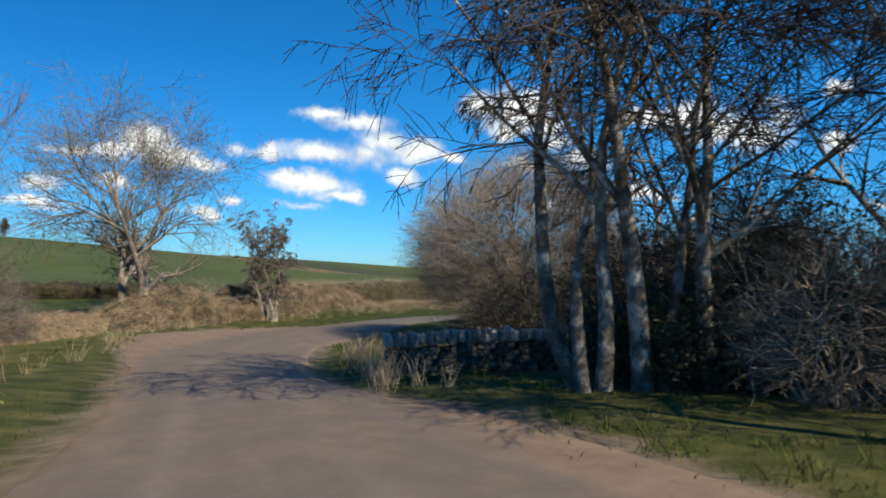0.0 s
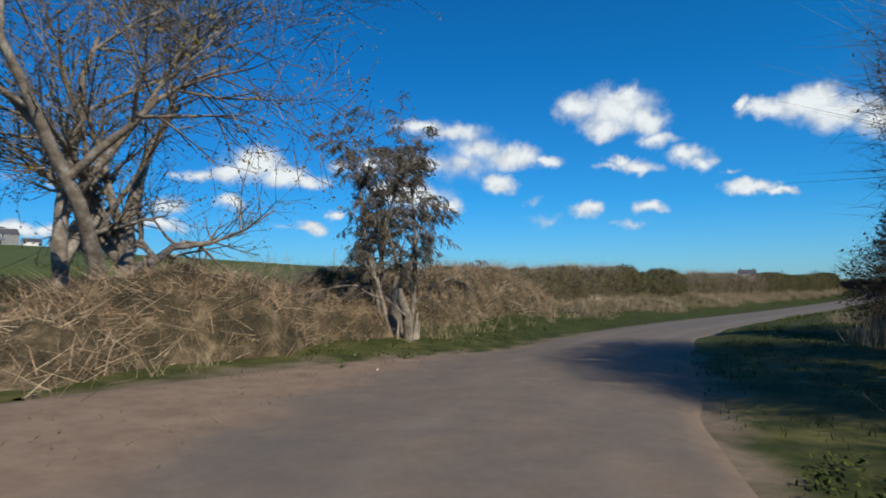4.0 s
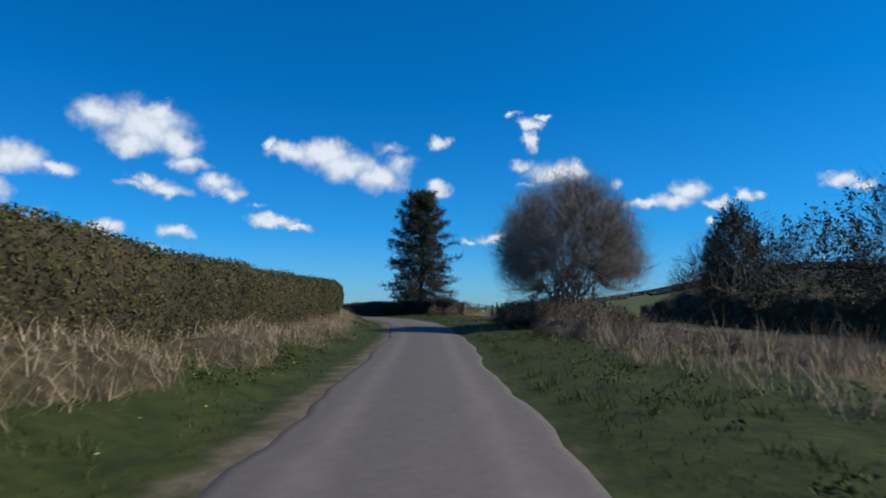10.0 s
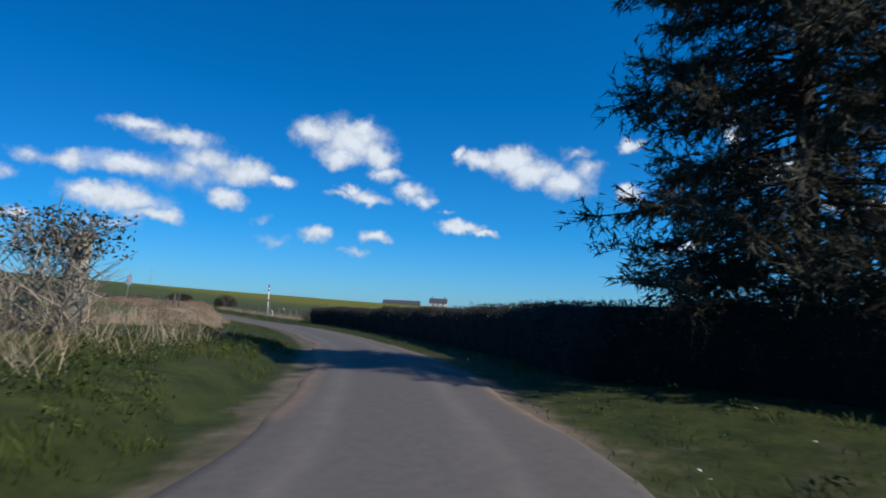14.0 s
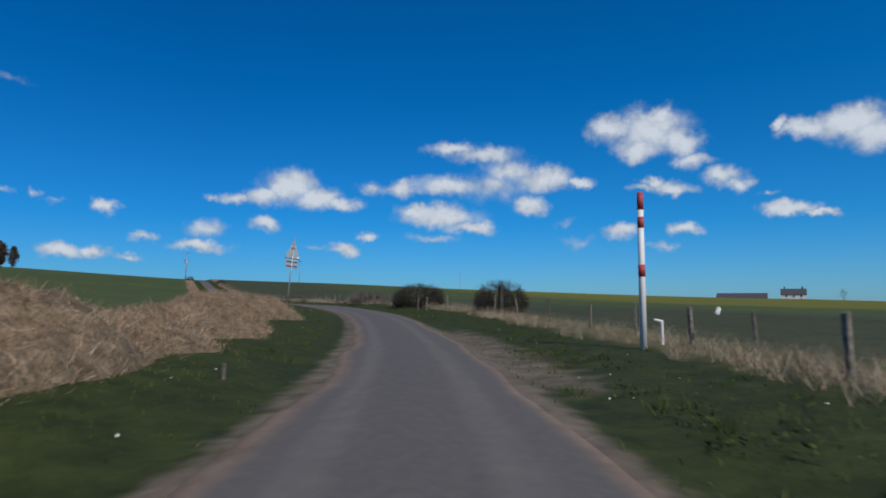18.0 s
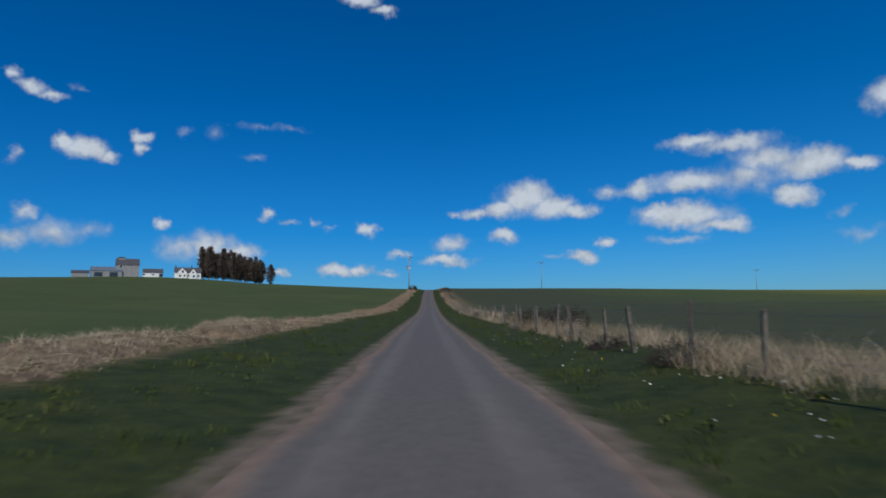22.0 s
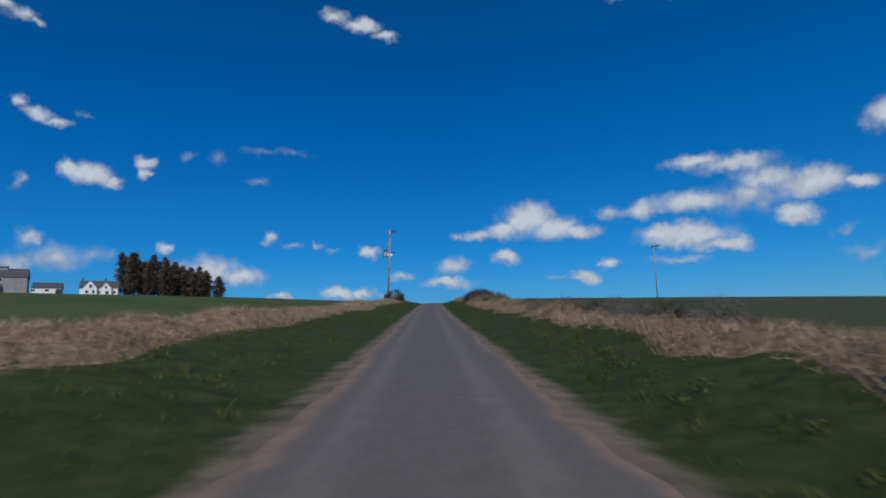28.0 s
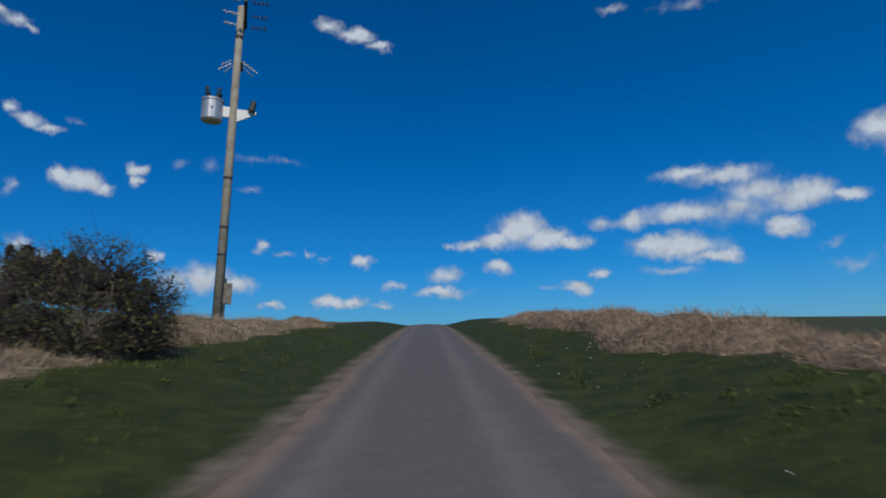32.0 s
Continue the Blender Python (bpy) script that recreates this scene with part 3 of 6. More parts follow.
def spline(points, step):
    p = np.array(points, float)
    out = []
    for i in range(1, len(p) - 2):
        a, b, c, d = p[i - 1:i + 3]
        n = max(2, int(np.hypot(*(c - b)[:2]) / step))
        for t in np.arange(n) / n:
            out.append(0.5 * (2 * b + (c - a) * t + (2 * a - 5 * b + 4 * c - d) * t * t + (3 * b - a - 3 * c + d) * t ** 3))
    return np.array(out)


LINE = spline([LANE[0], *LANE, LANE[-1]], 0.5)
RUN = np.concatenate([[0], np.cumsum(np.hypot(*np.diff(LINE[:, :2], axis=0).T))])
RUN -= RUN[np.argmin((LINE[:, :2] ** 2).sum(1))]
GOING = np.gradient(LINE[:, :2], axis=0)
GOING /= np.linalg.norm(GOING, axis=1, keepdims=True)
COARSE = LINE[::4]


def smooth(a, b, x):
    t = np.clip((np.asarray(x, float) - a) / (b - a), 0, 1)
    return t * t * (3 - 2 * t)


def along(s, d):
    """Points at run s along the lane, d to its right."""
    s, d = np.broadcast_arrays(np.asarray(s, float), np.asarray(d, float))
    x, y = np.interp(s, RUN, LINE[:, 0]), np.interp(s, RUN, LINE[:, 1])
    gx, gy = np.interp(s, RUN, GOING[:, 0]), np.interp(s, RUN, GOING[:, 1])
    return np.stack([x + d * gy, y - d * gx], -1)


def beside(xy):
    """Run and distance to the right of the lane for points."""
    xy = np.atleast_2d(xy)
    S, D = np.empty(len(xy)), np.empty(len(xy))
    for i in range(0, len(xy), 4000):
        q = xy[i:i + 4000]
        k = ((q[:, None] - LINE[None, ::2, :2]) ** 2).sum(-1).argmin(1) * 2
        v = q - LINE[k, :2]
        S[i:i + 4000] = RUN[k] + (v * GOING[k]).sum(1)
        D[i:i + 4000] = v[:, 0] * GOING[k, 1] - v[:, 1] * GOING[k, 0]
    return S, D


def land(xy):
    """Height of the ground."""
    xy = np.atleast_2d(np.asarray(xy, float))
    base = np.empty(len(xy))
    for i in range(0, len(xy), 4000):
        q = xy[i:i + 4000]
        w = (((q[:, None] - COARSE[None, :, :2]) ** 2).sum(-1) + 3.0) ** -3.0
        base[i:i + 4000] = (w * COARSE[:, 2]).sum(1) / w.sum(1)
    S, D = beside(xy)
    A = np.abs(D)
    left = D < 0
    bank = np.where(left, np.interp(S, [0, 20, 30, 40, 60, 112, 124, 200, 245, 300, 420, 520], [.25, .15, .25, .55, .75, .75, .45, .5, .3, .35, .5, .5]),
                    np.interp(S, [0, 20, 45, 80, 130, 190, 245, 380, 420, 520], [.2, .1, .05, .1, .2, .15, .25, .3, .5, .6]))
    z = base + bank * smooth(2.0, 6.0, A) - 0.05 * smooth(1.6, 2.0, A) * (1 - smooth(2.2, 3.0, A))
    z = z + 0.16 * smooth(34, 42, S) * (1 - smooth(122, 132, S)) * smooth(1.65, 2.05, D)
    z = z + 0.22 * smooth(112, 122, S) * (1 - smooth(140, 152, S)) * smooth(2.3, 2.75, -D)
    far = np.maximum(0, A - 9)
    north = smooth(110, 230, S)
    x, y = xy.T
    climb = np.where(left, 0.008 + (0.028 + 0.034 * smooth(250, 620, y)) * north, -0.02 + 0.008 * north)
    z = z + climb * far / (1 + far / 900)
    z = z + 12 * np.exp(-((x + 90) / 130) ** 2 - ((y - 760) / 150) ** 2) * smooth(20, 120, A)
    z = z + 118 * np.exp(-((x - 1900) / 700) ** 2 - ((y + 260) / 430) ** 2) * smooth(100, 600, A)
    z = z + 25 * np.exp(-((x + 1500) / 900) ** 2 - ((y - 1500) / 900) ** 2) * smooth(100, 600, A)
    z = z + smooth(8, 30, A) * (np.sin(x * 0.031 + 1) * np.sin(y * 0.027) * 0.35 + np.sin(x * 0.11) * np.sin(y * 0.13 + 2) * 0.08)
    return z


def spot(s, d, up=0.0):
    p = along(s, d)
    return (float(p[0]), float(p[1]), float(land(p)[0]) + up)


def onto(x, y, up=0.0):
    return (x, y, float(land((x, y))[0]) + up)


LEFT_EDGE = ([-40, 12, 17, 20, 24, 28, 33, 42, 60, 110, 150, 700], [-2.0, -2.0, -2.6, -4.2, -5.4, -4.0, -2.1, -1.65, -1.5, -1.5, -1.6, -1.65])
RIGHT_EDGE = ([-40, 3, 8, 12, 23, 29, 35, 44, 75, 100, 120, 130, 150, 700], [3.6, 3.4, 2.9, 1.7, 1.8, 2.4, 1.7, 1.25, 1.3, 1.5, 1.72, 1.8, 1.6, 1.6])


def build_ground():
    from mathutils.geometry import delaunay_2d_cdt
    r = np.random.default_rng(1)
    ds = np.array([-9, -7.2, -5.8, -4.8, -4, -3.3, -2.75, -2.3, -1.8, -1.2, -0.4, 0.4, 1.2, 1.65, 2.05, 2.6, 3.2, 4, 5, 6.2, 7.6, 9])
    ss = np.arange(-36, 640, 1.6)
    g = along(ss[:, None], ds[None, :]).reshape(-1, 2)
    pts = [g]
    for spacing, inner, outer in ((6, 10, 70), (24, 70, 330), (80, 330, 2200), (420, 2200, 4700)):
        gx, gy = np.meshgrid(np.arange(-4600, 4800, spacing), np.arange(-4400, 5000, spacing))
        q = np.stack([gx.ravel(), gy.ravel()], 1) + r.uniform(-0.2, 0.2, (gx.size, 2)) * spacing
        c = q[(q[:, 0] > -outer - 40) & (q[:, 0] < outer + 190) & (q[:, 1] > -outer - 60) & (q[:, 1] < outer + 720)]
        dist = np.concatenate([np.sqrt(((c[i:i + 4000, None] - LINE[None, ::12, :2]) ** 2).sum(-1).min(1)) for i in range(0, len(c), 4000)])
        pts.append(c[(dist > inner) & (dist <= outer)])
    P = np.concatenate(pts)
    V, _, F, *_ = delaunay_2d_cdt([Vector(p) for p in P.tolist()], [], [], 0, 0.0005)
    xy = np.array([(v.x, v.y) for v in V])
    z = land(xy)
    F = np.array([f for f in F if len(f) == 3])
    ob = arr_part("ground", np.column_stack([xy, z]), F, M_GROUND, smooth=True)
    tagged(ob, "rolling green fields and grassy lane verges in early spring", "ground", kind="structure")
    S, D = beside(xy)
    A = np.abs(D)
    le, re = -np.interp(S, *LEFT_EDGE), np.interp(S, *RIGHT_EDGE)
    e = np.where(D < 0, A - le, A - re)
    x, y = xy.T
    masks = {
        "verge": 1 - smooth(4.5, 8, A),
        "dirt": np.maximum(0.68 * (1 - smooth(0.0, 0.75, e)) * np.where((D > 0) & (S > 34) & (S < 132), 0.45, 1), 0.62 * smooth(192, 198, S) * (1 - smooth(208, 216, S)) * smooth(1.2, 2, D) * (1 - smooth(2.6, 3.8, D)) + 0.28 * smooth(108, 116, S) * (1 - smooth(130, 136, S)) * smooth(1.4, 2.2, D) * (1 - smooth(5, 8, D))),
        "dry": 0.42 * (1 - smooth(30, 46, S)) * (1 - smooth(9, 14, A)),
        "litter": np.where((D > 0) & (S > 90) & (S < 140), 0.4, 0.56) * smooth(2.8, 4.6, e) * (1 - smooth(8, 11, A)),
        "crop": np.where((D > 0) & (S > 150), 0.8 * smooth(45, 190, A) * (1 - smooth(350, 500, A)), 0),
        "tilth": np.where((D > 0) & (S > 150), 0.62 * smooth(6, 9, A) * (1 - smooth(30, 120, A)), 0),
        "moor": np.clip(np.maximum(smooth(700, 1500, np.hypot(x - 100, y - 200)) * 0.7, 0.9 * ((D > 0) & (S < 175)) * smooth(5, 8, A) * (1 - smooth(70, 160, A))), 0, 1),
        "wood": 0.95 * smooth(44, 56, z) * (1 - 0.8 * smooth(84, 92, z) * (np.sin(y * 0.008) > 0)) * smooth(800, 1100, x)}
    for name, values in masks.items():
        a = ob.data.attributes.new(name, "FLOAT", "POINT")
        a.data.foreach_set("value", np.asarray(values, np.float32))


build_ground()


def build_road():
    ss = np.arange(-36, 640, 0.8)
    us = np.array([0, 0.02, 0.06, 0.14, 0.22, 0.3, 0.4, 0.5, 0.6, 0.7, 0.78, 0.86, 0.94, 0.98, 1.0])
    r = np.random.default_rng(2)
    rag = np.convolve(r.normal(size=len(ss)), np.ones(3) / 3, "same") * 0.1
    rag2 = np.convolve(r.normal(size=len(ss)), np.ones(3) / 3, "same") * 0.1
    le, re = np.interp(ss, *LEFT_EDGE) + rag, np.interp(ss, *RIGHT_EDGE) + rag2
    D = le[:, None] + (re - le)[:, None] * us
    xy = along(ss[:, None], D).reshape(-1, 2)
    z = land(xy) + np.tile(np.interp(us, [0, 0.02, 0.1, 0.5, 0.9, 0.98, 1], [-0.06, 0.012, 0.035, 0.07, 0.035, 0.012, -0.06]), len(ss))
    k = len(us)
    i = (np.arange(len(ss) - 1)[:, None] * k + np.arange(k - 1)[None]).ravel()
    ob = arr_part("road", np.column_stack([xy, z]), np.stack([i, i + 1, i + k + 1, i + k], 1), M_ROAD, smooth=True)
    tagged(ob, "narrow single-track lane of worn grey asphalt with dusty edges", "road", kind="structure")
    d = D.ravel()
    sr = np.repeat(ss, k)
    track = np.maximum(np.exp(-((d - 0.72) / 0.32) ** 2), np.exp(-((d + 0.85) / 0.32) ** 2)) * 0.62
    edge = np.maximum(1 - smooth(0.05, 0.75, d - np.repeat(le, k)), 1 - smooth(0.0, 0.5, np.repeat(re, k) - d))
    edge *= np.where((sr > 34) & (sr < 132), 0.45, 1)
    edge = np.maximum(edge * 0.75, 0.9 * np.maximum(smooth(2.3, 3.2, -d), smooth(1.9, 2.7, d)))
    edge = np.maximum(edge, 0.45 * (1 - smooth(30, 60, sr)))
    for name, values in (("track", track), ("edge", edge)):
        a = ob.data.attributes.new(name, "FLOAT", "POINT")
        a.data.foreach_set("value", np.asarray(values, np.float32))


build_road()

# ---- trees ----


def stuff_part(*args, **kw):
    return tagged(arr_part(*args, **kw), kind="stuff")


def grow(r, start, way, length, radius, depth, spread=0.6, lift=0.1, droop=0.0, ratio=0.62, kids=4, wob=0.16, first=0.3, segs=None, tips=None, level=0, limb=0.62):
    """Grows one limb and, from it, its branches; segs gathers (p, q, r0, r1, level)."""
    n = max(3, 7 - level * 2)
    p, d = np.array(start, float), np.array(way, float)
    d /= np.linalg.norm(d)
    step = length / n
    at_kids = np.sort(r.uniform(first, 1.0, kids)) * n
    r0 = radius
    for i in range(n):
        d = d + r.normal(size=3) * wob + np.array([0, 0, lift - (droop if level >= 2 else 0)])
        d /= np.linalg.norm(d)
        q = p + d * step
        r1 = max(0.004, radius * (1 - 0.75 * (i + 1) / n))
        segs.append((p, q, r0, r1, level))
        if level < depth:
            for k in at_kids[(at_kids >= i) & (at_kids < i + 1)]:
                a = r.normal(size=3)
                a -= d * (a @ d)
                a /= np.linalg.norm(a)
                w = d + a * spread * r.uniform(0.7, 1.4)
                grow(r, p + (q - p) * (k - i), w, length * ratio * r.uniform(0.7, 1.15), r1 * limb, depth, spread, lift, droop, ratio,
                     kids, wob, 0.15, segs, tips, level + 1, limb)
        p, r0 = q, r1
    if level >= depth - 1:
        tips.append(p)


def tree_object(name, label, place, segs, tips, bark, twig, bud=None, bud_n=0, bud_size=0.05, twig_min=0.006, seed=0, category="tree"):
    r = np.random.default_rng(seed + 99)
    t = thing(name, label, category, place)
    P0 = np.array([s[0] for s in segs])
    P1 = np.array([s[1] for s in segs])
    R0, R1 = np.array([s[2] for s in segs]), np.array([s[3] for s in segs])
    L = np.array([s[4] for s in segs])
    thick = (R0 > 0.022) | (L <= 1)
    stem = np.flatnonzero(L == 0)
    cuts = [k for k in range(1, len(stem)) if np.linalg.norm(P0[stem[k]] - P1[stem[k - 1]]) > 1e-6]
    for run_ in np.split(stem, cuts):
        arr_part("trunk", *tube(np.vstack([P0[run_[:1]], P1[run_]]), np.maximum(np.concatenate([R0[run_[:1]], R1[run_]]), 0.01)), bark, t, smooth=True)
    limbs = thick & (L > 0)
    if limbs.any():
        stuff_part("limb_framework", *prisms(P0[limbs], P1[limbs], R0[limbs], np.maximum(R1[limbs], 0.01), 6), bark, t, smooth=True)
    th = ~thick
    if th.any():
        stuff_part("crown", *prisms(P0[th], P1[th], np.maximum(R0[th], twig_min), np.maximum(R1[th], twig_min * 0.6), 3), twig, t)
        if bud and bud_n:
            T = np.array(tips)
            k = r.integers(0, len(T), bud_n)
            stuff_part("bud_cover", *leaf_quads(T[k] + r.normal(size=(bud_n, 3)) * 0.08, bud_size, r), bud, t)
    return t


def bare_tree(name, label, place, height, radius, seed, trunks=1, lean=0.12, way=None, depth=4, bark=None, twig=None, kids=5, clear=0.25, **kw):
    r = np.random.default_rng(seed)
    segs, tips = [], []
    opts = {k: kw.pop(k) for k in ("bud", "bud_n", "bud_size", "twig_min", "category") if k in kw}
    for i in range(trunks):
        a = 2 * math.pi * (i / trunks) + r.uniform(0, 1)
        off = np.array([math.cos(a), math.sin(a), 0]) * (radius * 2.4 if trunks > 1 else 0)
        up = np.array([math.cos(a) * lean, math.sin(a) * lean, 1.0]) if way is None else np.array([*way, 1.0])
        grow(r, off + np.array([0, 0, -0.15]), up, height * 0.62 * r.uniform(0.9, 1.1), radius * r.uniform(0.85, 1.1), depth, kids=kids, first=clear, segs=segs, tips=tips, **kw)
    top = max(s[1][2] for s in segs)
    k = height / top
    segs = [(a * k, b * k, c, d, l) for a, b, c, d, l in segs]
    tips = [p * k for p in tips]
    return tree_object(name, label, place, segs, tips, bark or M_BARK, twig or M_TWIG, seed=seed, **opts)


def shrub(name, label, place, height, width, seed, stems=14, twigs=900, bark=None, twig=None, leaf=None, leaves=0, leaf_size=0.05, dome=0.55, category="bush", skirt=0.25, stout=1.0):
    """A round crown of many stems from one foot, closely filled with twigs that end on an uneven dome."""
    twigs = int(twigs * (1.35 if height > 6.4 else 0.85))
    r = np.random.default_rng(seed)
    t = thing(name, label, category, place)
    lumps = r.normal(size=(9, 3))
    lumps /= np.linalg.norm(lumps, axis=1, keepdims=True)

    def reach(u):
        bump = 1 + 0.16 * np.cos(3.1 * np.arccos(np.clip(u @ lumps.T, -1, 1))).mean(1) + 0.1 * np.maximum(0, u @ lumps[:4].T).max(1) ** 6
        return bump
    segs = []
    ends = []
    for i in range(stems):
        a = r.uniform(0, 2 * math.pi)
        f = math.sqrt(r.uniform(0.02, 1)) * 0.8
        p = np.array([math.cos(a) * 0.12 * width * r.uniform(0, 1), math.sin(a) * 0.12 * width * r.uniform(0, 1), -0.1])
        goal = np.array([math.cos(a) * f * width * 0.42, math.sin(a) * f * width * 0.42, height * r.uniform(0.55, 0.85) * (1 - 0.35 * f)])
        n = 6
        rad = (0.006 * height + 0.01) * r.uniform(0.5, 1.2)
        prev = p
        for j in range(1, n + 1):
            u = j / n
            q = p + (goal - p) * np.array([u ** 1.5, u ** 1.5, u]) + r.normal(size=3) * 0.03 * height
            segs.append((prev, q, rad * (1 - 0.8 * (j - 1) / n), rad * (1 - 0.8 * j / n), 0))
            if j > 1:
                ends.append(q)
            prev = q
    S0, S1 = np.array([s[0] for s in segs]), np.array([s[1] for s in segs])
    stuff_part("stem_framework", *prisms(S0, S1, [s[2] for s in segs], [s[3] for s in segs], 5), bark or M_BARK, t, smooth=True)
    u = r.normal(size=(twigs, 3))
    u[:, 2] = np.abs(u[:, 2]) - skirt
    u /= np.linalg.norm(u, axis=1, keepdims=True)
    cz = height * (1 - dome)
    tip = u * reach(u)[:, None] * np.array([width / 2, width / 2, height * dome]) * r.uniform(0.72, 1.03, twigs)[:, None] ** 0.8 + np.array([0, 0, cz])
    tip[:, 2] = np.maximum(tip[:, 2], 0.15)
    E = np.array(ends)
    k = np.array([((E - q) ** 2).sum(1).argmin() for q in tip * np.array([0.62, 0.62, 0.8])])
    root = E[k]
    mid = root + (tip - root) * 0.55 + r.normal(size=(twigs, 3)) * 0.05 * height + np.array([0, 0, -0.02 * height])
    rt = np.full(twigs, 0.0034 + 0.0004 * height) * stout
    V1 = prisms(root, mid, rt * 1.6, rt, 3)
    V2 = spikes(mid, tip, rt)
    sideA = mid + (tip - mid) * r.uniform(0.1, 0.6, (twigs, 1))
    V3 = spikes(sideA, sideA + (tip - mid) * 0.45 + r.normal(size=(twigs, 3)) * 0.09 * height ** 0.7, rt * 0.75)
    sideB = mid + (tip - mid) * r.uniform(0.2, 0.8, (twigs, 1))
    V4 = spikes(sideB, sideB + (tip - mid) * 0.4 + r.normal(size=(twigs, 3)) * 0.09 * height ** 0.7, rt * 0.75)
    V5 = spikes(sideB, sideB + (tip - mid) * 0.3 + r.normal(size=(twigs, 3)) * 0.12 * height ** 0.7, rt * 0.7)
    stuff_part("brushwood", *join(V1, V2, V3, V4, V5), twig or M_TWIG, t)
    if leaves:
        k = r.integers(0, twigs, leaves)
        f = r.uniform(0.3, 1, (leaves, 1))
        stuff_part("foliage", *leaf_quads(mid[k] + (tip[k] - mid[k]) * f + r.normal(size=(leaves, 3)) * 0.07, leaf_size, r), leaf, t)
    return t


# the twin-stemmed tree and the weeping birch on the outside of the first bend
bare_tree("twin_stemmed_tree", "tall twin-stemmed bare tree with pale bark and orange buds", onto(4.4, 31.6), 12.0, 0.21, 11, trunks=3, lean=0.26, bark=M_BARK,
          twig=M_TWIG, kids=6, clear=0.22, spread=0.95, lift=0.04, ratio=0.64, wob=0.15, bud=M_BUD, bud_n=16000, bud_size=0.036, twig_min=0.008, limb=0.84)
bare_tree("weeping_birch", "slender weeping birch with opening olive buds beside the lane", onto(10.9, 32.25), 6.5, 0.075, 23, trunks=4, lean=0.17, kids=11, clear=0.14,
          spread=0.55, lift=0.08, droop=0.5, ratio=0.33, bud=M_CATKIN, bud_n=15000, bud_size=0.024, twig_min=0.006, bark=M_BARK)
arr_part("trunk_foot", *tube([(0, 0, -0.2), (0, 0.01, 0.2), (0.02, 0, 0.8), (0.03, 0, 1.45)], [0.27, 0.19, 0.16, 0.09], 12), M_BARK, scene.objects["weeping_birch"], smooth=True)
shrub("thorn_bush", "dark bare thorn bush behind the bracken", onto(8.4, 35.6), 2.1, 3.2, 45, 16, 900, twig=M_TWIG_PALE, skirt=0.8, dome=0.7)
shrub("thorn_bush", "dark bare thorn bush behind the bracken", onto(11.6, 38.4), 2.0, 3.2, 46, 16, 900, twig=M_TWIG, skirt=0.8, dome=0.7)
# pale saplings on the left of the start
for i, (x, y, h) in enumerate([(-1.8, 17.9, 7.4), (-2.6, 17.1, 7.0), (-3.0, 18.7, 7.6), (-4.0, 16.7, 6.6), (-4.8, 19.0, 7.2), (-2.2, 12.5, 5.6), (-4.8, 14.5, 6.4), (-3.6, 20.6, 7.8), (-5.6, 17.6, 7.0)]):
    bare_tree("birch_sapling", "thin pale upright birch sapling, bare of leaves", onto(x, y), h, 0.034, 40 + i, depth=3, bark=M_BIRCH if i in (1, 3) else M_BARK, twig=M_TWIG,
              kids=9, clear=0.2, spread=0.28, lift=0.22, ratio=0.5, trunks=2, lean=0.09, twig_min=0.006)
for i, (x, y, h, w, n) in enumerate([(-2.0, 19.6, 4.0, 4.4, 1500), (-3.8, 22.4, 4.4, 5.0, 1400), (-0.9, 22.6, 2.0, 3.4, 900), (-6.2, 19.0, 4.6, 5.2, 1200), (-5.4, 9.5, 2.8, 3.6, 700), (-1.6, 26.0, 1.7, 3.6, 800), (-4.5, 15.6, 3.2, 4.2, 1200), (-1.5, 7.2, 1.7, 2.4, 900), (-2.6, 9.2, 2.2, 2.8, 900)]):
    shrub("thorn_bush", "dense bare brown thorn bush rising from dead grass", onto(x, y), h, w, 51 + i, 22, n, twig=M_TWIG_PALE if i > 6 else M_TWIG, leaf=M_LEAF, leaves=1500 if i > 6 else 0, leaf_size=0.035, skirt=0.75, dome=0.6)
# tall trees behind the stone wall
for i, (x, y, h, rad, way) in enumerate([(7.2, 6.5, 8.2, 0.14, (-0.16, 0.06)), (7.5, 6.4, 9.0, 0.14, (-0.03, 0.03)), (8.1, 6.1, 9.4, 0.17, (-0.04, 0.02)), (8.3, 5.9, 8.6, 0.12, (0.06, 0.02)),
                                       (8.9, 5.5, 9.6, 0.17, (0.0, 0.0)), (13.5, 4.6, 10.5, 0.2, (-0.02, 0.05)), (13.5, 9.5, 9.0, 0.14, (0.0, 0.05)), (18.5, 3.5, 11.0, 0.2, (0.1, 0.0)), (16.8, 1.0, 11.0, 0.17, (0, 0))]):
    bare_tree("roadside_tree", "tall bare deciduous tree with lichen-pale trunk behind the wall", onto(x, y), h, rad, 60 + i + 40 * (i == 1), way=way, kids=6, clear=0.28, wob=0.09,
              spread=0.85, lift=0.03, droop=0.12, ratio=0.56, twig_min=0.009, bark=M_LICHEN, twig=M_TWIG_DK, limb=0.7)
woods = [o for o in scene.objects if o.name.startswith("roadside_tree")]
for i, (x, y) in enumerate([(7.0, 1.2), (11.8, -5.2), (8.4, 0.0), (10.6, -1.6), (10.2, 2.4)]):
    copy_thing(woods[i % len(woods)], pose(*onto(x, y), 0, 0, 40 + 83 * i) @ Matrix.Diagonal((1.15, 1.15, 0.95, 1)))
r = np.random.default_rng(77)
segs, tips = [], []
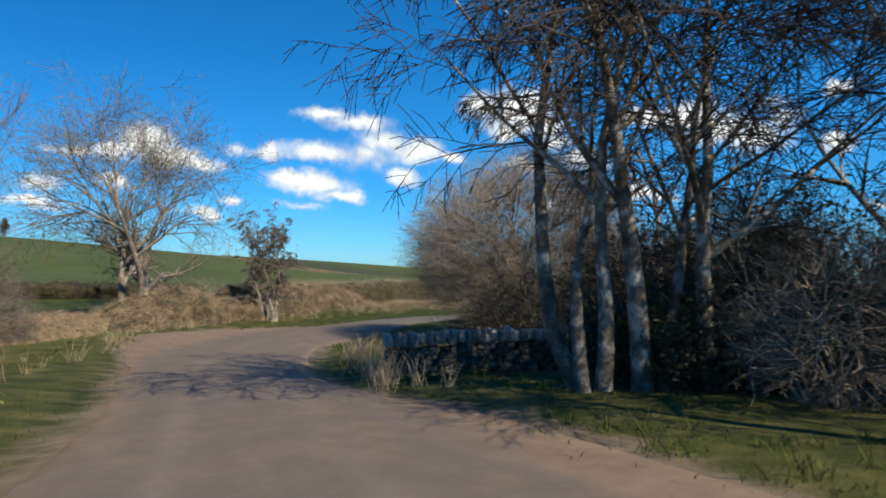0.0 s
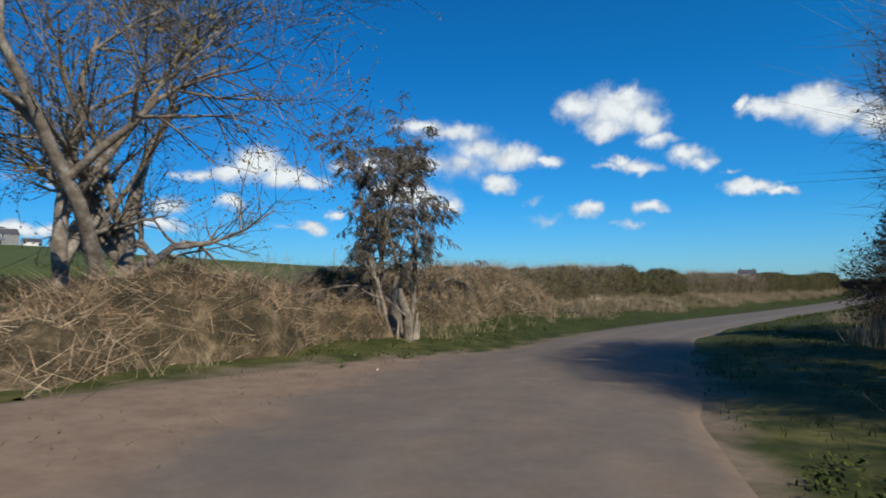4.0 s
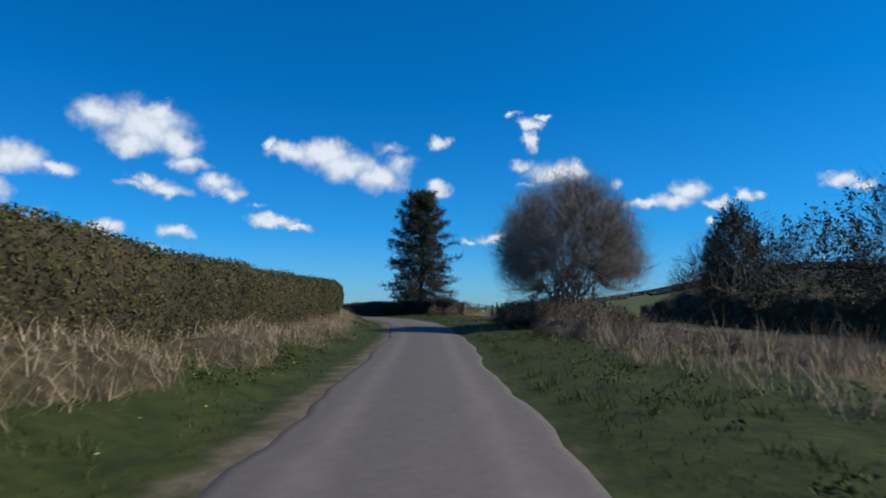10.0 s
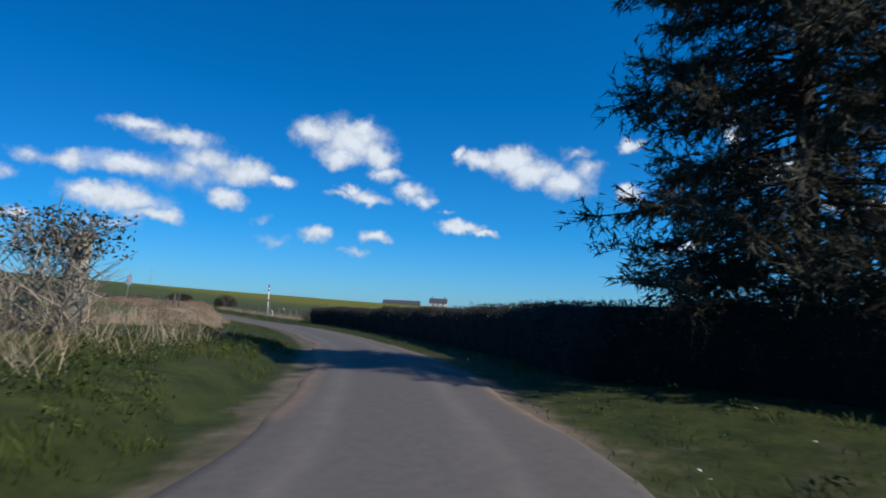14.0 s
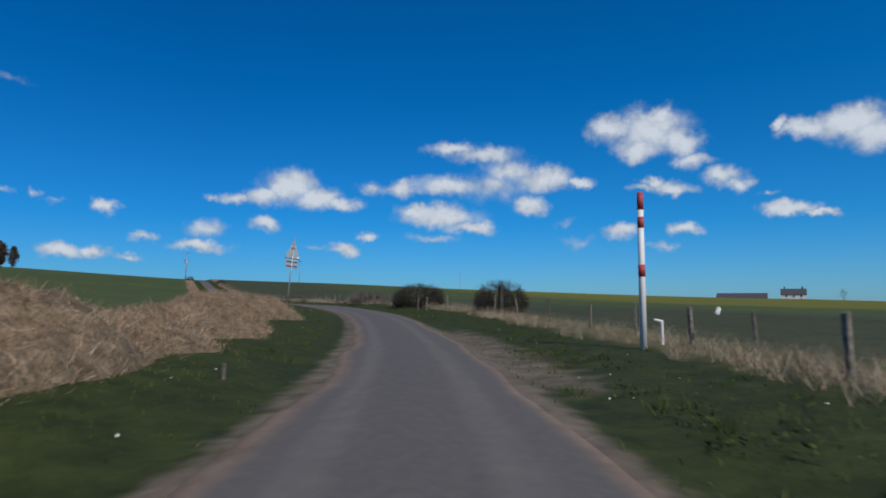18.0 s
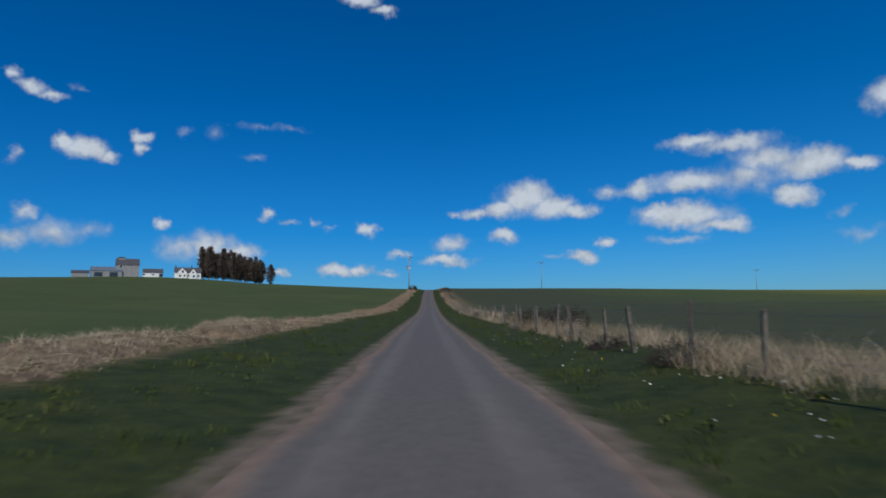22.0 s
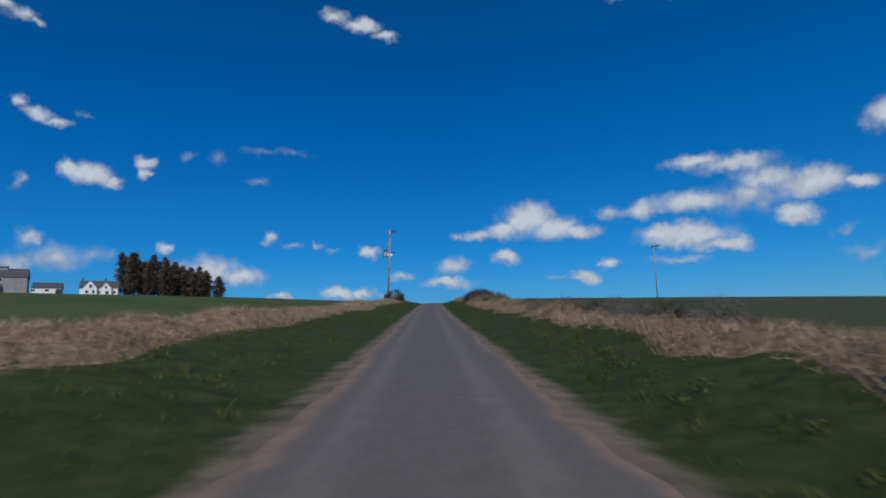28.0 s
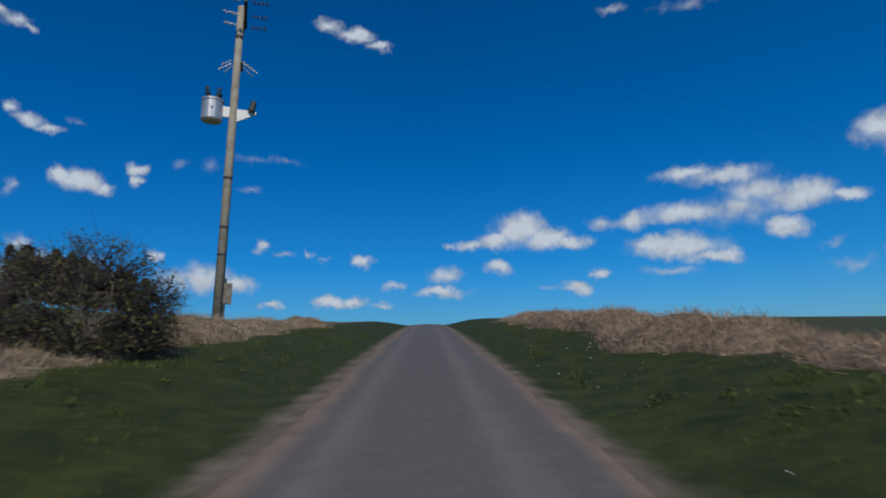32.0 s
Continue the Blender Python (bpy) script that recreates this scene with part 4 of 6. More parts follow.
for z, d, ln in ((4.2, (-0.5, 0.8, 0.2), 2.8), (5.0, (-0.62, 0.75, 0.2), 3.2), (5.8, (-0.4, 0.9, 0.3), 3.2), (3.7, (-0.8, 0.5, 0.2), 2.0), (6.6, (-0.6, 0.7, 0.35), 3.0), (5.4, (-0.25, 0.95, 0.25), 3.0), (7.2, (-0.8, 0.4, 0.4), 2.6)):
    grow(r, (-0.35, 0.2, z + 0.7), d, ln * 0.68, 0.032, 3, spread=0.6, lift=0.0, droop=0.34, ratio=0.38, kids=12, wob=0.12, first=0.2, segs=segs, tips=tips, level=1)
grow(r, (0, 0, -0.1), (-0.12, 0.03, 1), 7.6, 0.15, 1, kids=3, segs=segs, tips=tips)
tree_object("arching_tree", "bare tree whose drooping boughs arch out over the lane", onto(7.6, 7.0), segs, tips, M_LICHEN, M_TWIG_DK, seed=77)
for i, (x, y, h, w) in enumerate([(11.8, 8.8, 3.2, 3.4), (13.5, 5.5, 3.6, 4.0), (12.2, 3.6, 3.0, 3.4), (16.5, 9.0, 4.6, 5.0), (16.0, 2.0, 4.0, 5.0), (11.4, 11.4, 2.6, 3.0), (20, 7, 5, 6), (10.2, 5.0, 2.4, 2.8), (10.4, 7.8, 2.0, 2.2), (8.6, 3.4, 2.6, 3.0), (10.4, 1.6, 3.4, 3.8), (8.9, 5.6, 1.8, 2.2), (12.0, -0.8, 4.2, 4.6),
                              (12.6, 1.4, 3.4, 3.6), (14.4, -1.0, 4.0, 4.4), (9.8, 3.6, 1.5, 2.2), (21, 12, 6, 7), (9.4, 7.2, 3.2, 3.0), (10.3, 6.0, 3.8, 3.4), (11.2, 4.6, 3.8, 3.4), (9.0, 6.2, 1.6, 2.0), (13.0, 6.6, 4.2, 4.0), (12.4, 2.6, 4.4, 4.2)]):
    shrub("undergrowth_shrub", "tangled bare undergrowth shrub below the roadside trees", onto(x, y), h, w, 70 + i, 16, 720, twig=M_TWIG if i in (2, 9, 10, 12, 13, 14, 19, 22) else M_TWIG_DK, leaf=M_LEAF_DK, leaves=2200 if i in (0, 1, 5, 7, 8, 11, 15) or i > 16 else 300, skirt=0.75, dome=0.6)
for i, (x, y, h) in enumerate([(8.9, 4.0, 2.6), (10.0, 3.1, 3.0)]):
    bare_tree("dead_thorn", "pale dead thorn stems tangled among the undergrowth", onto(x, y), h, 0.028, 180 + i, trunks=4, lean=0.6, depth=2, kids=5, clear=0.3, spread=0.9, lift=0.0, wob=0.28,
              bark=M_BIRCH, twig=M_TWIG_PALE, twig_min=0.006, category="bush")
# the willow inside the bend
shrub("goat_willow", "broad many-stemmed bare willow inside the bend", onto(17.2, 19.0), 8.4, 10.0, 81, 80, 4300, twig=M_WILLOW, skirt=0.5, leaf=M_BUD, leaves=9000, leaf_size=0.03)
for i, (x, y, h, w) in enumerate([(13.4, 15.4, 2.4, 3.4), (17.5, 13.4, 5.2, 6.4), (25.5, 15.0, 7.0, 8.0), (24.0, 27.0, 3.3, 4.2), (22.0, 25.0, 2.4, 3.2), (29.0, 28.6, 3.0, 4.0), (27.8, 23.0, 5.6, 6.5)]):
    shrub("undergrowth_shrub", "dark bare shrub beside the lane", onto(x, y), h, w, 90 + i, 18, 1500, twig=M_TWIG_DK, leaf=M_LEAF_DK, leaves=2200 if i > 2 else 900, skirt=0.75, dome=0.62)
# the wood on the right of the straight
for i, (x, y, h, w) in enumerate([(40.0, 28.0, 5.4, 6.5), (48.5, 32.0, 8.6, 8.6), (55.5, 33.5, 7.4, 7.0), (53.0, 27.5, 8.6, 8.0), (62.0, 32.0, 8.4, 8.5), (46.0, 22.0, 7.5, 8.0), (68.5, 35.0, 6.4, 7.5)]):
    shrub("sallow_tree", "dense bare sallow tree at the edge of the wood", onto(x, y), h, w, 110 + i, 34, 2500, twig=M_TWIG if i % 3 == 1 else M_WILLOW, dome=0.62, category="tree", skirt=0.55, stout=1.2)
bare_tree("alder_tree", "spreading bare alder beside the lane", onto(53.6, 37.4), 6.6, 0.15, 131, trunks=4, lean=0.25, kids=6, clear=0.15, spread=0.6, lift=0.07, ratio=0.64, twig_min=0.008)
shrub("leafing_bush", "yellow-green bush just coming into leaf", onto(43.0, 31.0), 4.5, 2.0, 133, 10, 500, leaf=M_LEAF_NEW, leaves=10000, leaf_size=0.045)
for i, (x, y, h, w, lf) in enumerate([(88.5, 44.0, 6.4, 7.0, 0), (93.0, 44.5, 7.8, 3.6, 9000), (97.5, 46.0, 6.2, 6.0, 0), (101.5, 46.0, 5.0, 5.0, 0), (84.0, 41.5, 5.6, 6.5, 2500), (77.0, 40.0, 6.0, 6.0, 1500), (72.0, 38.0, 7.0, 7.0, 0)]):
    shrub("field_tree", "dark bare field tree, part grown with ivy" if lf else "bare rounded field tree beyond the rough grass", onto(x, y), h, w, 140 + i, 26, 1000, twig=M_TWIG_DK, skirt=0.55,
          leaf=M_LEAF_DK, leaves=lf, leaf_size=0.09, dome=0.6, category="tree")
shrub("round_willow", "round-headed bare willow by the field gate", onto(79.8, 52.2), 7.1, 6.8, 161, 60, 5000, twig=M_WILLOW, dome=0.56, category="tree", skirt=0.32, stout=0.8)
for i, (x, y, h, w) in enumerate([(75.0, 51.0, 1.3, 2.4), (77.4, 53.0, 1.4, 2.4), (83.6, 53.6, 1.4, 2.6), (72.0, 49.4, 1.1, 2.2), (80.4, 54.8, 1.2, 2.2)]):
    shrub("bramble", "brown leafless bramble at the foot of the willow", onto(x, y), h, w, 170 + i, 12, 700, twig=M_TWIG_RUST, leaf=M_LEAF_DK, leaves=500)


def spruce(name, label, place, height, seed):
    r = np.random.default_rng(seed)
    t = thing(name, label, "tree", place)
    bm = bmesh.new()
    rod(bm, (0, 0, -0.2), (0.05, 0, height * 0.55), 0.24, 0.14, 10)
    rod(bm, (0.05, 0, height * 0.55), (0, 0.05, height * 0.97), 0.14, 0.02, 8)
    part("trunk", bm, M_TWIG_DK, t, smooth=True)
    A0, A1, RA, RB, TP, TD = [], [], [], [], [], []
    for i in range(205):
        f = (i + r.uniform(0, 1)) / 205
        z = height * (0.13 + 0.85 * f ** 0.95)
        prof = np.interp(f, [0, 0.1, 0.3, 0.5, 0.68, 0.82, 0.93, 1.0], [0.75, 0.95, 1.0, 0.9, 0.72, 0.62, 0.42, 0.06])
        length = height * 0.3 * prof * r.uniform(0.62, 1.14)
        a = i * 2.399 + r.uniform(-0.4, 0.4)
        d = np.array([math.cos(a), math.sin(a), np.interp(f, [0, 0.5, 1], [-0.1, 0.15, 0.8])])
        p = np.array([0, 0, z])
        n = 6
        for j in range(n):
            d = d + np.array([0, 0, (-0.09 if j < 3 else 0.13)]) + r.normal(size=3) * 0.07
            d /= np.linalg.norm(d)
            q = p + d * length / n
            A0.append(p), A1.append(q), RA.append(0.035 * (1 - j / n) + 0.008), RB.append(0.035 * (1 - (j + 1) / n) + 0.006)
            if j >= 1:
                for _ in range(14 if j > 2 else 8):
                    w = d * r.uniform(0.2, 1) + r.normal(size=3) * 0.7
                    w[2] = w[2] * 0.9 - 0.15
                    TP.append(p + (q - p) * r.uniform(0, 1)), TD.append(w / np.linalg.norm(w) * r.uniform(0.3, 0.7))
            p = q
    stuff_part("bough_framework", *prisms(A0, A1, RA, RB, 4), M_TWIG_DK, t)
    TP, TD = np.array(TP), np.array(TD)
    k = len(TP)
    quads = []
    for rep in range(12):
        f = r.uniform(0.05, 1, (k, 1))
        c = TP + TD * f
        n = TD / np.linalg.norm(TD, axis=1, keepdims=True) * 0.1 + r.normal(size=(k, 3)) * 0.085
        quads.append(spikes(c, c + n * 0.95, np.full(k, 0.0165)))
    quads.append(spikes(TP, TP + TD, np.full(k, 0.008)))
    stuff_part("needle_cover", *join(*quads), M_NEEDLE, t)
    return t


spruce("spruce_tree", "tall dark spruce with ragged upturned boughs behind the hedge", onto(109.1, 72.5), 12.6, 5)
pine = copy_thing(scene.objects["spruce_tree"], pose(*onto(21.9, 25.3), 0, 0, 130) @ Matrix.Diagonal((0.38, 0.38, 0.38, 1)))
tagged(pine, "small dark conifer standing among the roadside shrubs")


# ---- hedges, banks and grasses ----


def strip_hedge(name, label, line, width, height, seed, leaf=None, twig=None, leaves=110, twigs=40, leaf_size=0.05, core=None, rough=0.16, category="hedge", fringe=1.0):
    """A clipped hedge along a line of points: a knotty core, twigs that stand out of it, and leaves over its faces."""
    r = np.random.default_rng(seed)
    pts = np.array(line, float)
    run = np.concatenate([[0], np.cumsum(np.hypot(*np.diff(pts, axis=0).T))])
    n = int(run[-1] / 0.45)
    s = np.linspace(0, run[-1], n)
    c = np.stack([np.interp(s, run, pts[:, 0]), np.interp(s, run, pts[:, 1])], 1)
    g = np.gradient(c, axis=0)
    g /= np.linalg.norm(g, axis=1, keepdims=True)
    nrm = np.stack([g[:, 1], -g[:, 0]], 1)
    gz = land(c)
    H = height(s) if callable(height) else np.full(n, height)
    wave = np.interp(s, np.arange(0, run[-1] + 3, 2.2), 1 + r.normal(size=len(np.arange(0, run[-1] + 3, 2.2))) * 0.05)
    H = H * wave
    end = np.sqrt(np.clip(np.minimum(s, run[-1] - s) / 0.7 + 0.05, 0, 1))
    prof = np.array([(-0.42, -0.1), (-0.5, 0.3), (-0.5, 0.62), (-0.46, 0.86), (-0.3, 0.99), (0, 1.02), (0.3, 0.99), (0.46, 0.86), (0.5, 0.62), (0.5, 0.3), (0.42, -0.1)])
    k = len(prof)

    def surface(shrink):
        V = np.empty((n, k, 3))
        for j, (u, v) in enumerate(prof):
            jit = r.normal(size=n) * rough * 0.5
            off = (u * width * shrink) * end + np.sign(u) * jit * (v > 0)
            V[:, j, :2] = c + nrm * off[:, None]
            V[:, j, 2] = gz + v * H * shrink * (0.55 + 0.45 * end) + r.normal(size=n) * rough * 0.35 * (v > 0.5)
        return V
    V = surface(0.93)
    t = thing(name, label, category, (0, 0, 0))
    i = (np.arange(n - 1)[:, None] * k + np.arange(k - 1)[None]).ravel()
    sides = np.stack([i, i + 1, i + k + 1, i + k], 1)
    caps = np.array([[b + j, b + j + 1, b + k - 2 - j, b + k - 1 - j] for b in (0, (n - 1) * k) for j in range(k // 2)])
    arr_part("core", V.reshape(-1, 3), np.concatenate([sides, caps]), core or M_HEDGE, t, smooth=True)

    def scatter(m):
        a, b = r.integers(0, n - 1, m), r.integers(0, k - 1, m)
        f, q = r.uniform(0, 1, (m, 1)), r.uniform(0, 1, (m, 1))
        p = (V[a, b] * (1 - f) + V[a + 1, b] * f) * (1 - q) + (V[a, b + 1] * (1 - f) + V[a + 1, b + 1] * f) * q
        mid = np.column_stack([c[a], gz[a] + 0.5 * H[a]])
        out = p - mid
        return p, out / (np.linalg.norm(out, axis=1, keepdims=True) + 1e-6)
    m = int(run[-1] * twigs)
    p, o = scatter(m)
    w = o * 0.6 + r.normal(size=(m, 3)) * 0.45 + np.array([0, 0, 0.45])
    ln = r.uniform(0.12, 0.5, (m, 1)) * 0.8 * fringe
    stuff_part("brushwood", *spikes(p - o * 0.08, p + w * ln, np.full(m, 0.0065)), twig or M_TWIG, t)
    m = int(run[-1] * leaves)
    if m:
        p, o = scatter(m)
        stuff_part("foliage", *leaf_quads(p + o * r.uniform(-0.06, 0.16, (m, 1)), leaf_size, r), leaf or M_LEAF, t)
    return t


def lane_line(s0, s1, d0, d1=None, step=1.5):
    s = np.arange(s0, s1 + 0.1, step)
    return along(s, np.interp(s, [s0, s1], [d0, d0 if d1 is None else d1]))


# the long clipped hedge on the left of the straight, in stretches of different growth
strip_hedge("field_hedge", "unkempt brown thorn hedge with dead stalks", lane_line(33, 53, -8.6, -6.9), 1.6, lambda s: 1.5 + 0.25 * smooth(9, 16, s), 201, twigs=620, leaves=330, twig=M_TWIG_PALE, rough=0.26)
strip_hedge("field_hedge", "clipped green-brown thorn hedge along the lane", lane_line(51.5, 60.5, -6.9, -6.4), 1.9, lambda s: 1.65 + 0.22 * np.sin(s * 1.05 + 1.0), 202, twigs=200, leaves=900, rough=0.2)
strip_hedge("field_hedge", "bare brown thorn hedge with tangled stems", lane_line(58.6, 78.6, -6.45, -5.7), 1.8, 1.5, 203, twigs=620, leaves=140, twig=M_TWIG_PALE, rough=0.2)
strip_hedge("field_hedge", "tightly clipped olive-green hedge ending at the field gap", np.vstack([lane_line(76.0, 118, -5.7, -5.1), along([122, 126], [-5.5, -6.6])]), 2.1, 1.72, 204, twigs=260, leaves=1700, leaf_size=0.036, rough=0.12, fringe=0.55)
shrub("hedge_bush", "straggling brown bush where the clipped hedge ends", spot(124.5, -6.0), 2.5, 2.8, 207, 22, 1700, twig=M_TWIG, leaf=M_LEAF, leaves=1600, leaf_size=0.03, skirt=0.85, dome=0.75)
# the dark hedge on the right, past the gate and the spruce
strip_hedge("roadside_hedge", "dense dark beech hedge with clipped top, coloured for its own shade", np.vstack([[(103.8, 66.6), (106.2, 69.3), (108.0, 72.2)], lane_line(137, 184, 4.3, 5.4)]), 1.7,
            1.45, 205, core=M_HEDGE_SHADE, leaf=M_LEAF_SHADE, twig=M_TWIG_DK, twigs=340, leaves=700, leaf_size=0.034, rough=0.1, fringe=0.4)
shrub("hedge_bush", "dark bare bush at the end of the hedge", spot(185.5, 6.3), 1.8, 3.2, 206, 14, 1200, leaf=M_LEAF_DK, leaves=1500, skirt=0.8, dome=0.7)


def bank_mound(name, label, s0, s1, d0, width, height, seed, mat=None, dense=52, gaps=0.0, litter=None, long=1.0, stems=1.0):
    """A long heap of collapsed bracken or grass: an uneven mound, thickly covered in stalks, fronds and fallen stems."""
    r = np.random.default_rng(seed)
    ss = np.arange(s0, s1, 0.55)
    us = np.linspace(-1, 1, 11)
    n, k = len(ss), len(us)
    knots = np.arange(s0, s1 + 4, 1.9)
    H = height * (0.3 + 1.05 * np.interp(ss, knots, r.uniform(0, 1, len(knots))) ** 1.2)
    if gaps:
        H *= smooth(gaps - 0.12, gaps + 0.12, np.interp(ss, knots, r.uniform(0, 1, len(knots)))) * 0.9 + 0.1
    H *= np.clip(np.minimum(ss - s0, s1 - ss) / 2.5 + 0.05, 0, 1)
    sway = np.interp(ss, knots, r.normal(size=len(knots)) * 0.35)
    dd = d0 + sway[:, None] + us[None] * width / 2 * (0.75 + 0.35 * np.interp(ss, knots, r.uniform(0, 1, len(knots))))[:, None] + r.normal(size=(n, k)) * 0.05
    xy = along(ss[:, None], dd)
    z = land(xy.reshape(-1, 2)).reshape(n, k) + H[:, None] * (1 - np.abs(us) ** 2.4)[None] + r.normal(size=(n, k)) * 0.1 * height * (np.abs(us) < 0.95)[None] - 0.1 - 0.12 * (np.abs(us) > 0.95)[None]
    V = np.concatenate([xy, z[..., None]], -1)
    t = thing(name, label, "bracken bank", (0, 0, 0))
    i = (np.arange(n - 1)[:, None] * k + np.arange(k - 1)[None]).ravel()
    arr_part("litter", V.reshape(-1, 3), np.stack([i, i + 1, i + k + 1, i + k], 1), litter or M_BANK, t, smooth=True)

    def scatter(m):
        a, b = r.integers(0, n - 1, m), r.integers(0, k - 1, m)
        keep = r.uniform(0, 1, m) < 0.12 + H[a] / (height * 0.7)
        a, b = a[keep], b[keep]
        f, q = r.uniform(0, 1, (len(a), 1)), r.uniform(0, 1, (len(a), 1))
        return (V[a, b] * (1 - f) + V[a + 1, b] * f) * (1 - q) + (V[a, b + 1] * (1 - f) + V[a + 1, b + 1] * f) * q
    P = scatter(int((s1 - s0) * width * dense * 1.7))
    m = len(P)
    stuff_part("frond_cover", *blades(P - np.array([0, 0, 0.03]), r.uniform(0.07, 0.32, m) * long, r.uniform(0.005, 0.014, m), 1.5, r, 0.9), mat or M_BRACKEN, t)
    P = scatter(int((s1 - s0) * width * dense * 0.3 * stems))
    m = len(P)
    a = r.uniform(0, 2 * math.pi, m)
    stuff_part("fallen_stem_cover", *spikes(P, P + np.column_stack([np.cos(a), np.sin(a), r.uniform(-0.25, 0.75, m)]) * r.uniform(0.15, 0.45, (m, 1)) * stems ** 0.5, np.full(m, 0.006)), M_STRAW, t)
    return t


bank_mound("bracken_bank", "reddish-brown collapsed bracken heaped on the roadside bank", 145, 176, -6.6, 4.2, 0.5, 301, M_STRAW)
bank_mound("bracken_bank", "high tan bracken bank beside the lane", 175, 225, -6.0, 4.2, 0.85, 302, dense=130)
bank_mound("bracken_bank", "low straw-coloured bracken along the field edge", 222, 330, -7.4, 3.4, 0.5, 303, M_STRAW, gaps=0.38)
bank_mound("bracken_bank", "tan bracken litter heaped along the field edge", 329, 455, -7.2, 4.0, 0.62, 304, dense=75, gaps=0.2)
bank_mound("bracken_bank", "straw-coloured grass and bracken on the bank", 455, 540, -7.0, 3.8, 0.62, 305, M_STRAW, dense=75, gaps=0.25)
bank_mound("bracken_bank", "tan bracken heaped on the bank above the lane", 394, 482, 5.6, 3.0, 0.42, 306, dense=80, gaps=0.15)
bank_mound("bracken_bank", "tan bracken heaped on the bank up to the brow", 499, 548, 6.0, 3.4, 0.5, 307, dense=80)
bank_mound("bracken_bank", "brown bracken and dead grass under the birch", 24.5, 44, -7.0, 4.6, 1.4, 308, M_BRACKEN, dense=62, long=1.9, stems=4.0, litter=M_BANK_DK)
bank_mound("bracken_bank", "brown bracken and bramble litter round the thorn bushes", 4, 30, -8.6, 4.6, 0.7, 318, dense=80)
bank_mound("bracken_bank", "tan bracken spread below the twin-stemmed tree", 22, 40, -12.0, 6.0, 0.36, 319, dense=60)
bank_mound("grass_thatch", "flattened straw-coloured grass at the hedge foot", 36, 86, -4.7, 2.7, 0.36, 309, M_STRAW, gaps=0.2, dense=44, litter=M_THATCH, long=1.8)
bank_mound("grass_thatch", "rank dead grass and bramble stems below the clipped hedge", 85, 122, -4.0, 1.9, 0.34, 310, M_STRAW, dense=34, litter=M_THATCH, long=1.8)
strip_hedge("overgrown_hedge", "low dark overgrown hedge behind the twin-stemmed tree", [(-9, 42), (-2, 46), (4, 47), (11, 46)], 2.4, 1.0, 320, leaf=M_LEAF_DK, twig=M_TWIG_DK, twigs=160, leaves=300, rough=0.3)
strip_hedge("woodland_scrub", "dark tangled scrub along the edge of the wood", lane_line(42, 66, 9.8, 10.5), 2.6, lambda s: 1.4 + 0.4 * np.sin(s * 0.7), 321, leaf=M_LEAF_DK, twig=M_TWIG_DK, twigs=520, leaves=420, rough=0.34)
strip_hedge("field_scrub", "dark scrub line below the field trees", [(73, 39), (82, 42.5), (92, 46), (101, 48), (108, 50)], 2.6, lambda s: 1.5 + 0.3 * np.sin(s * 0.9), 322, leaf=M_LEAF_DK, twig=M_TWIG_DK, twigs=260, leaves=300, rough=0.34)
brambles = [shrub("bramble_thicket", f"{tone} leafless bramble thicket with arching canes", spot(s, 6.5), 1.25, 2.7, 324 + i, 14, 520, stout=1.6, twig=m, leaf=M_LEAF_DK, leaves=500, leaf_size=0.035, skirt=0.85, dome=0.78)
            for i, (s, tone, m) in enumerate([(467, "tan-brown", M_TWIG_RUST), (469.2, "dark brown", M_TWIG_DK), (471.3, "brown", M_TWIG), (473.5, "dull brown", M_TWIG)])]
rb = np.random.default_rng(329)
rows_of = [(s, 6.3 + rb.normal() * 0.25, rb.uniform(0.8, 1.1) * (1.2 if s > 486 else 0.88)) for s in np.arange(475.5, 503, 1.75)]
rows_of += [(s, 6.6 + rb.normal() * 0.5, rb.uniform(0.5, 0.75)) for s in np.arange(86, 108, 1.9)]
rows_of += [(s, 5.7 + rb.normal() * 0.4, rb.uniform(0.85, 1.1)) for s in np.arange(95, 107, 1.5)]
rows_of += [(s, 7.8 + rb.normal() * 0.5, rb.uniform(0.3, 0.5)) for s in np.arange(60, 86, 3.1)]
rows_of += [(s, 4.7 + rb.normal() * 0.2, rb.uniform(0.28, 0.5)) for s in np.arange(243, 394, 6.3) + rb.uniform(-2, 2, 24)]
rows_of += [(s, 6.1 + rb.normal() * 0.5, rb.uniform(0.45, 0.75)) for s in np.arange(424, 467, 1.9)]
rows_of += [(s, -7.9 + rb.normal() * 0.3, rb.uniform(0.7, 1.1)) for s in np.arange(29, 46, 2.4)]
for s, d, k in rows_of:
    x, y, z = spot(s, d)
    copy_thing(brambles[int(rb.integers(0, 4)) if d < 0 or 400 < s < 487 else int(rb.integers(1, 4))], pose(x, y, z - 0.05, rb.normal() * 4, rb.normal() * 4, rb.uniform(0, 360)) @ Matrix.Diagonal((k, k, k * rb.uniform(0.85, 1.1), 1)))
for x, y in [(86.5, 55.0), (88.6, 55.9), (91.0, 57.0), (93.5, 58.6), (95.4, 59.8), (97.6, 61.0), (99.6, 61.8), (102.6, 65.4), (103.6, 66.4), (104.6, 68.2)]:
    k = rb.uniform(0.35, 0.55) + (0.6 if x > 102 else 0)
    copy_thing(brambles[0 if x > 102 else int(rb.integers(0, 4))], pose(*onto(x, y), 0, 0, rb.uniform(0, 360)) @ Matrix.Diagonal((k, k, k, 1)))
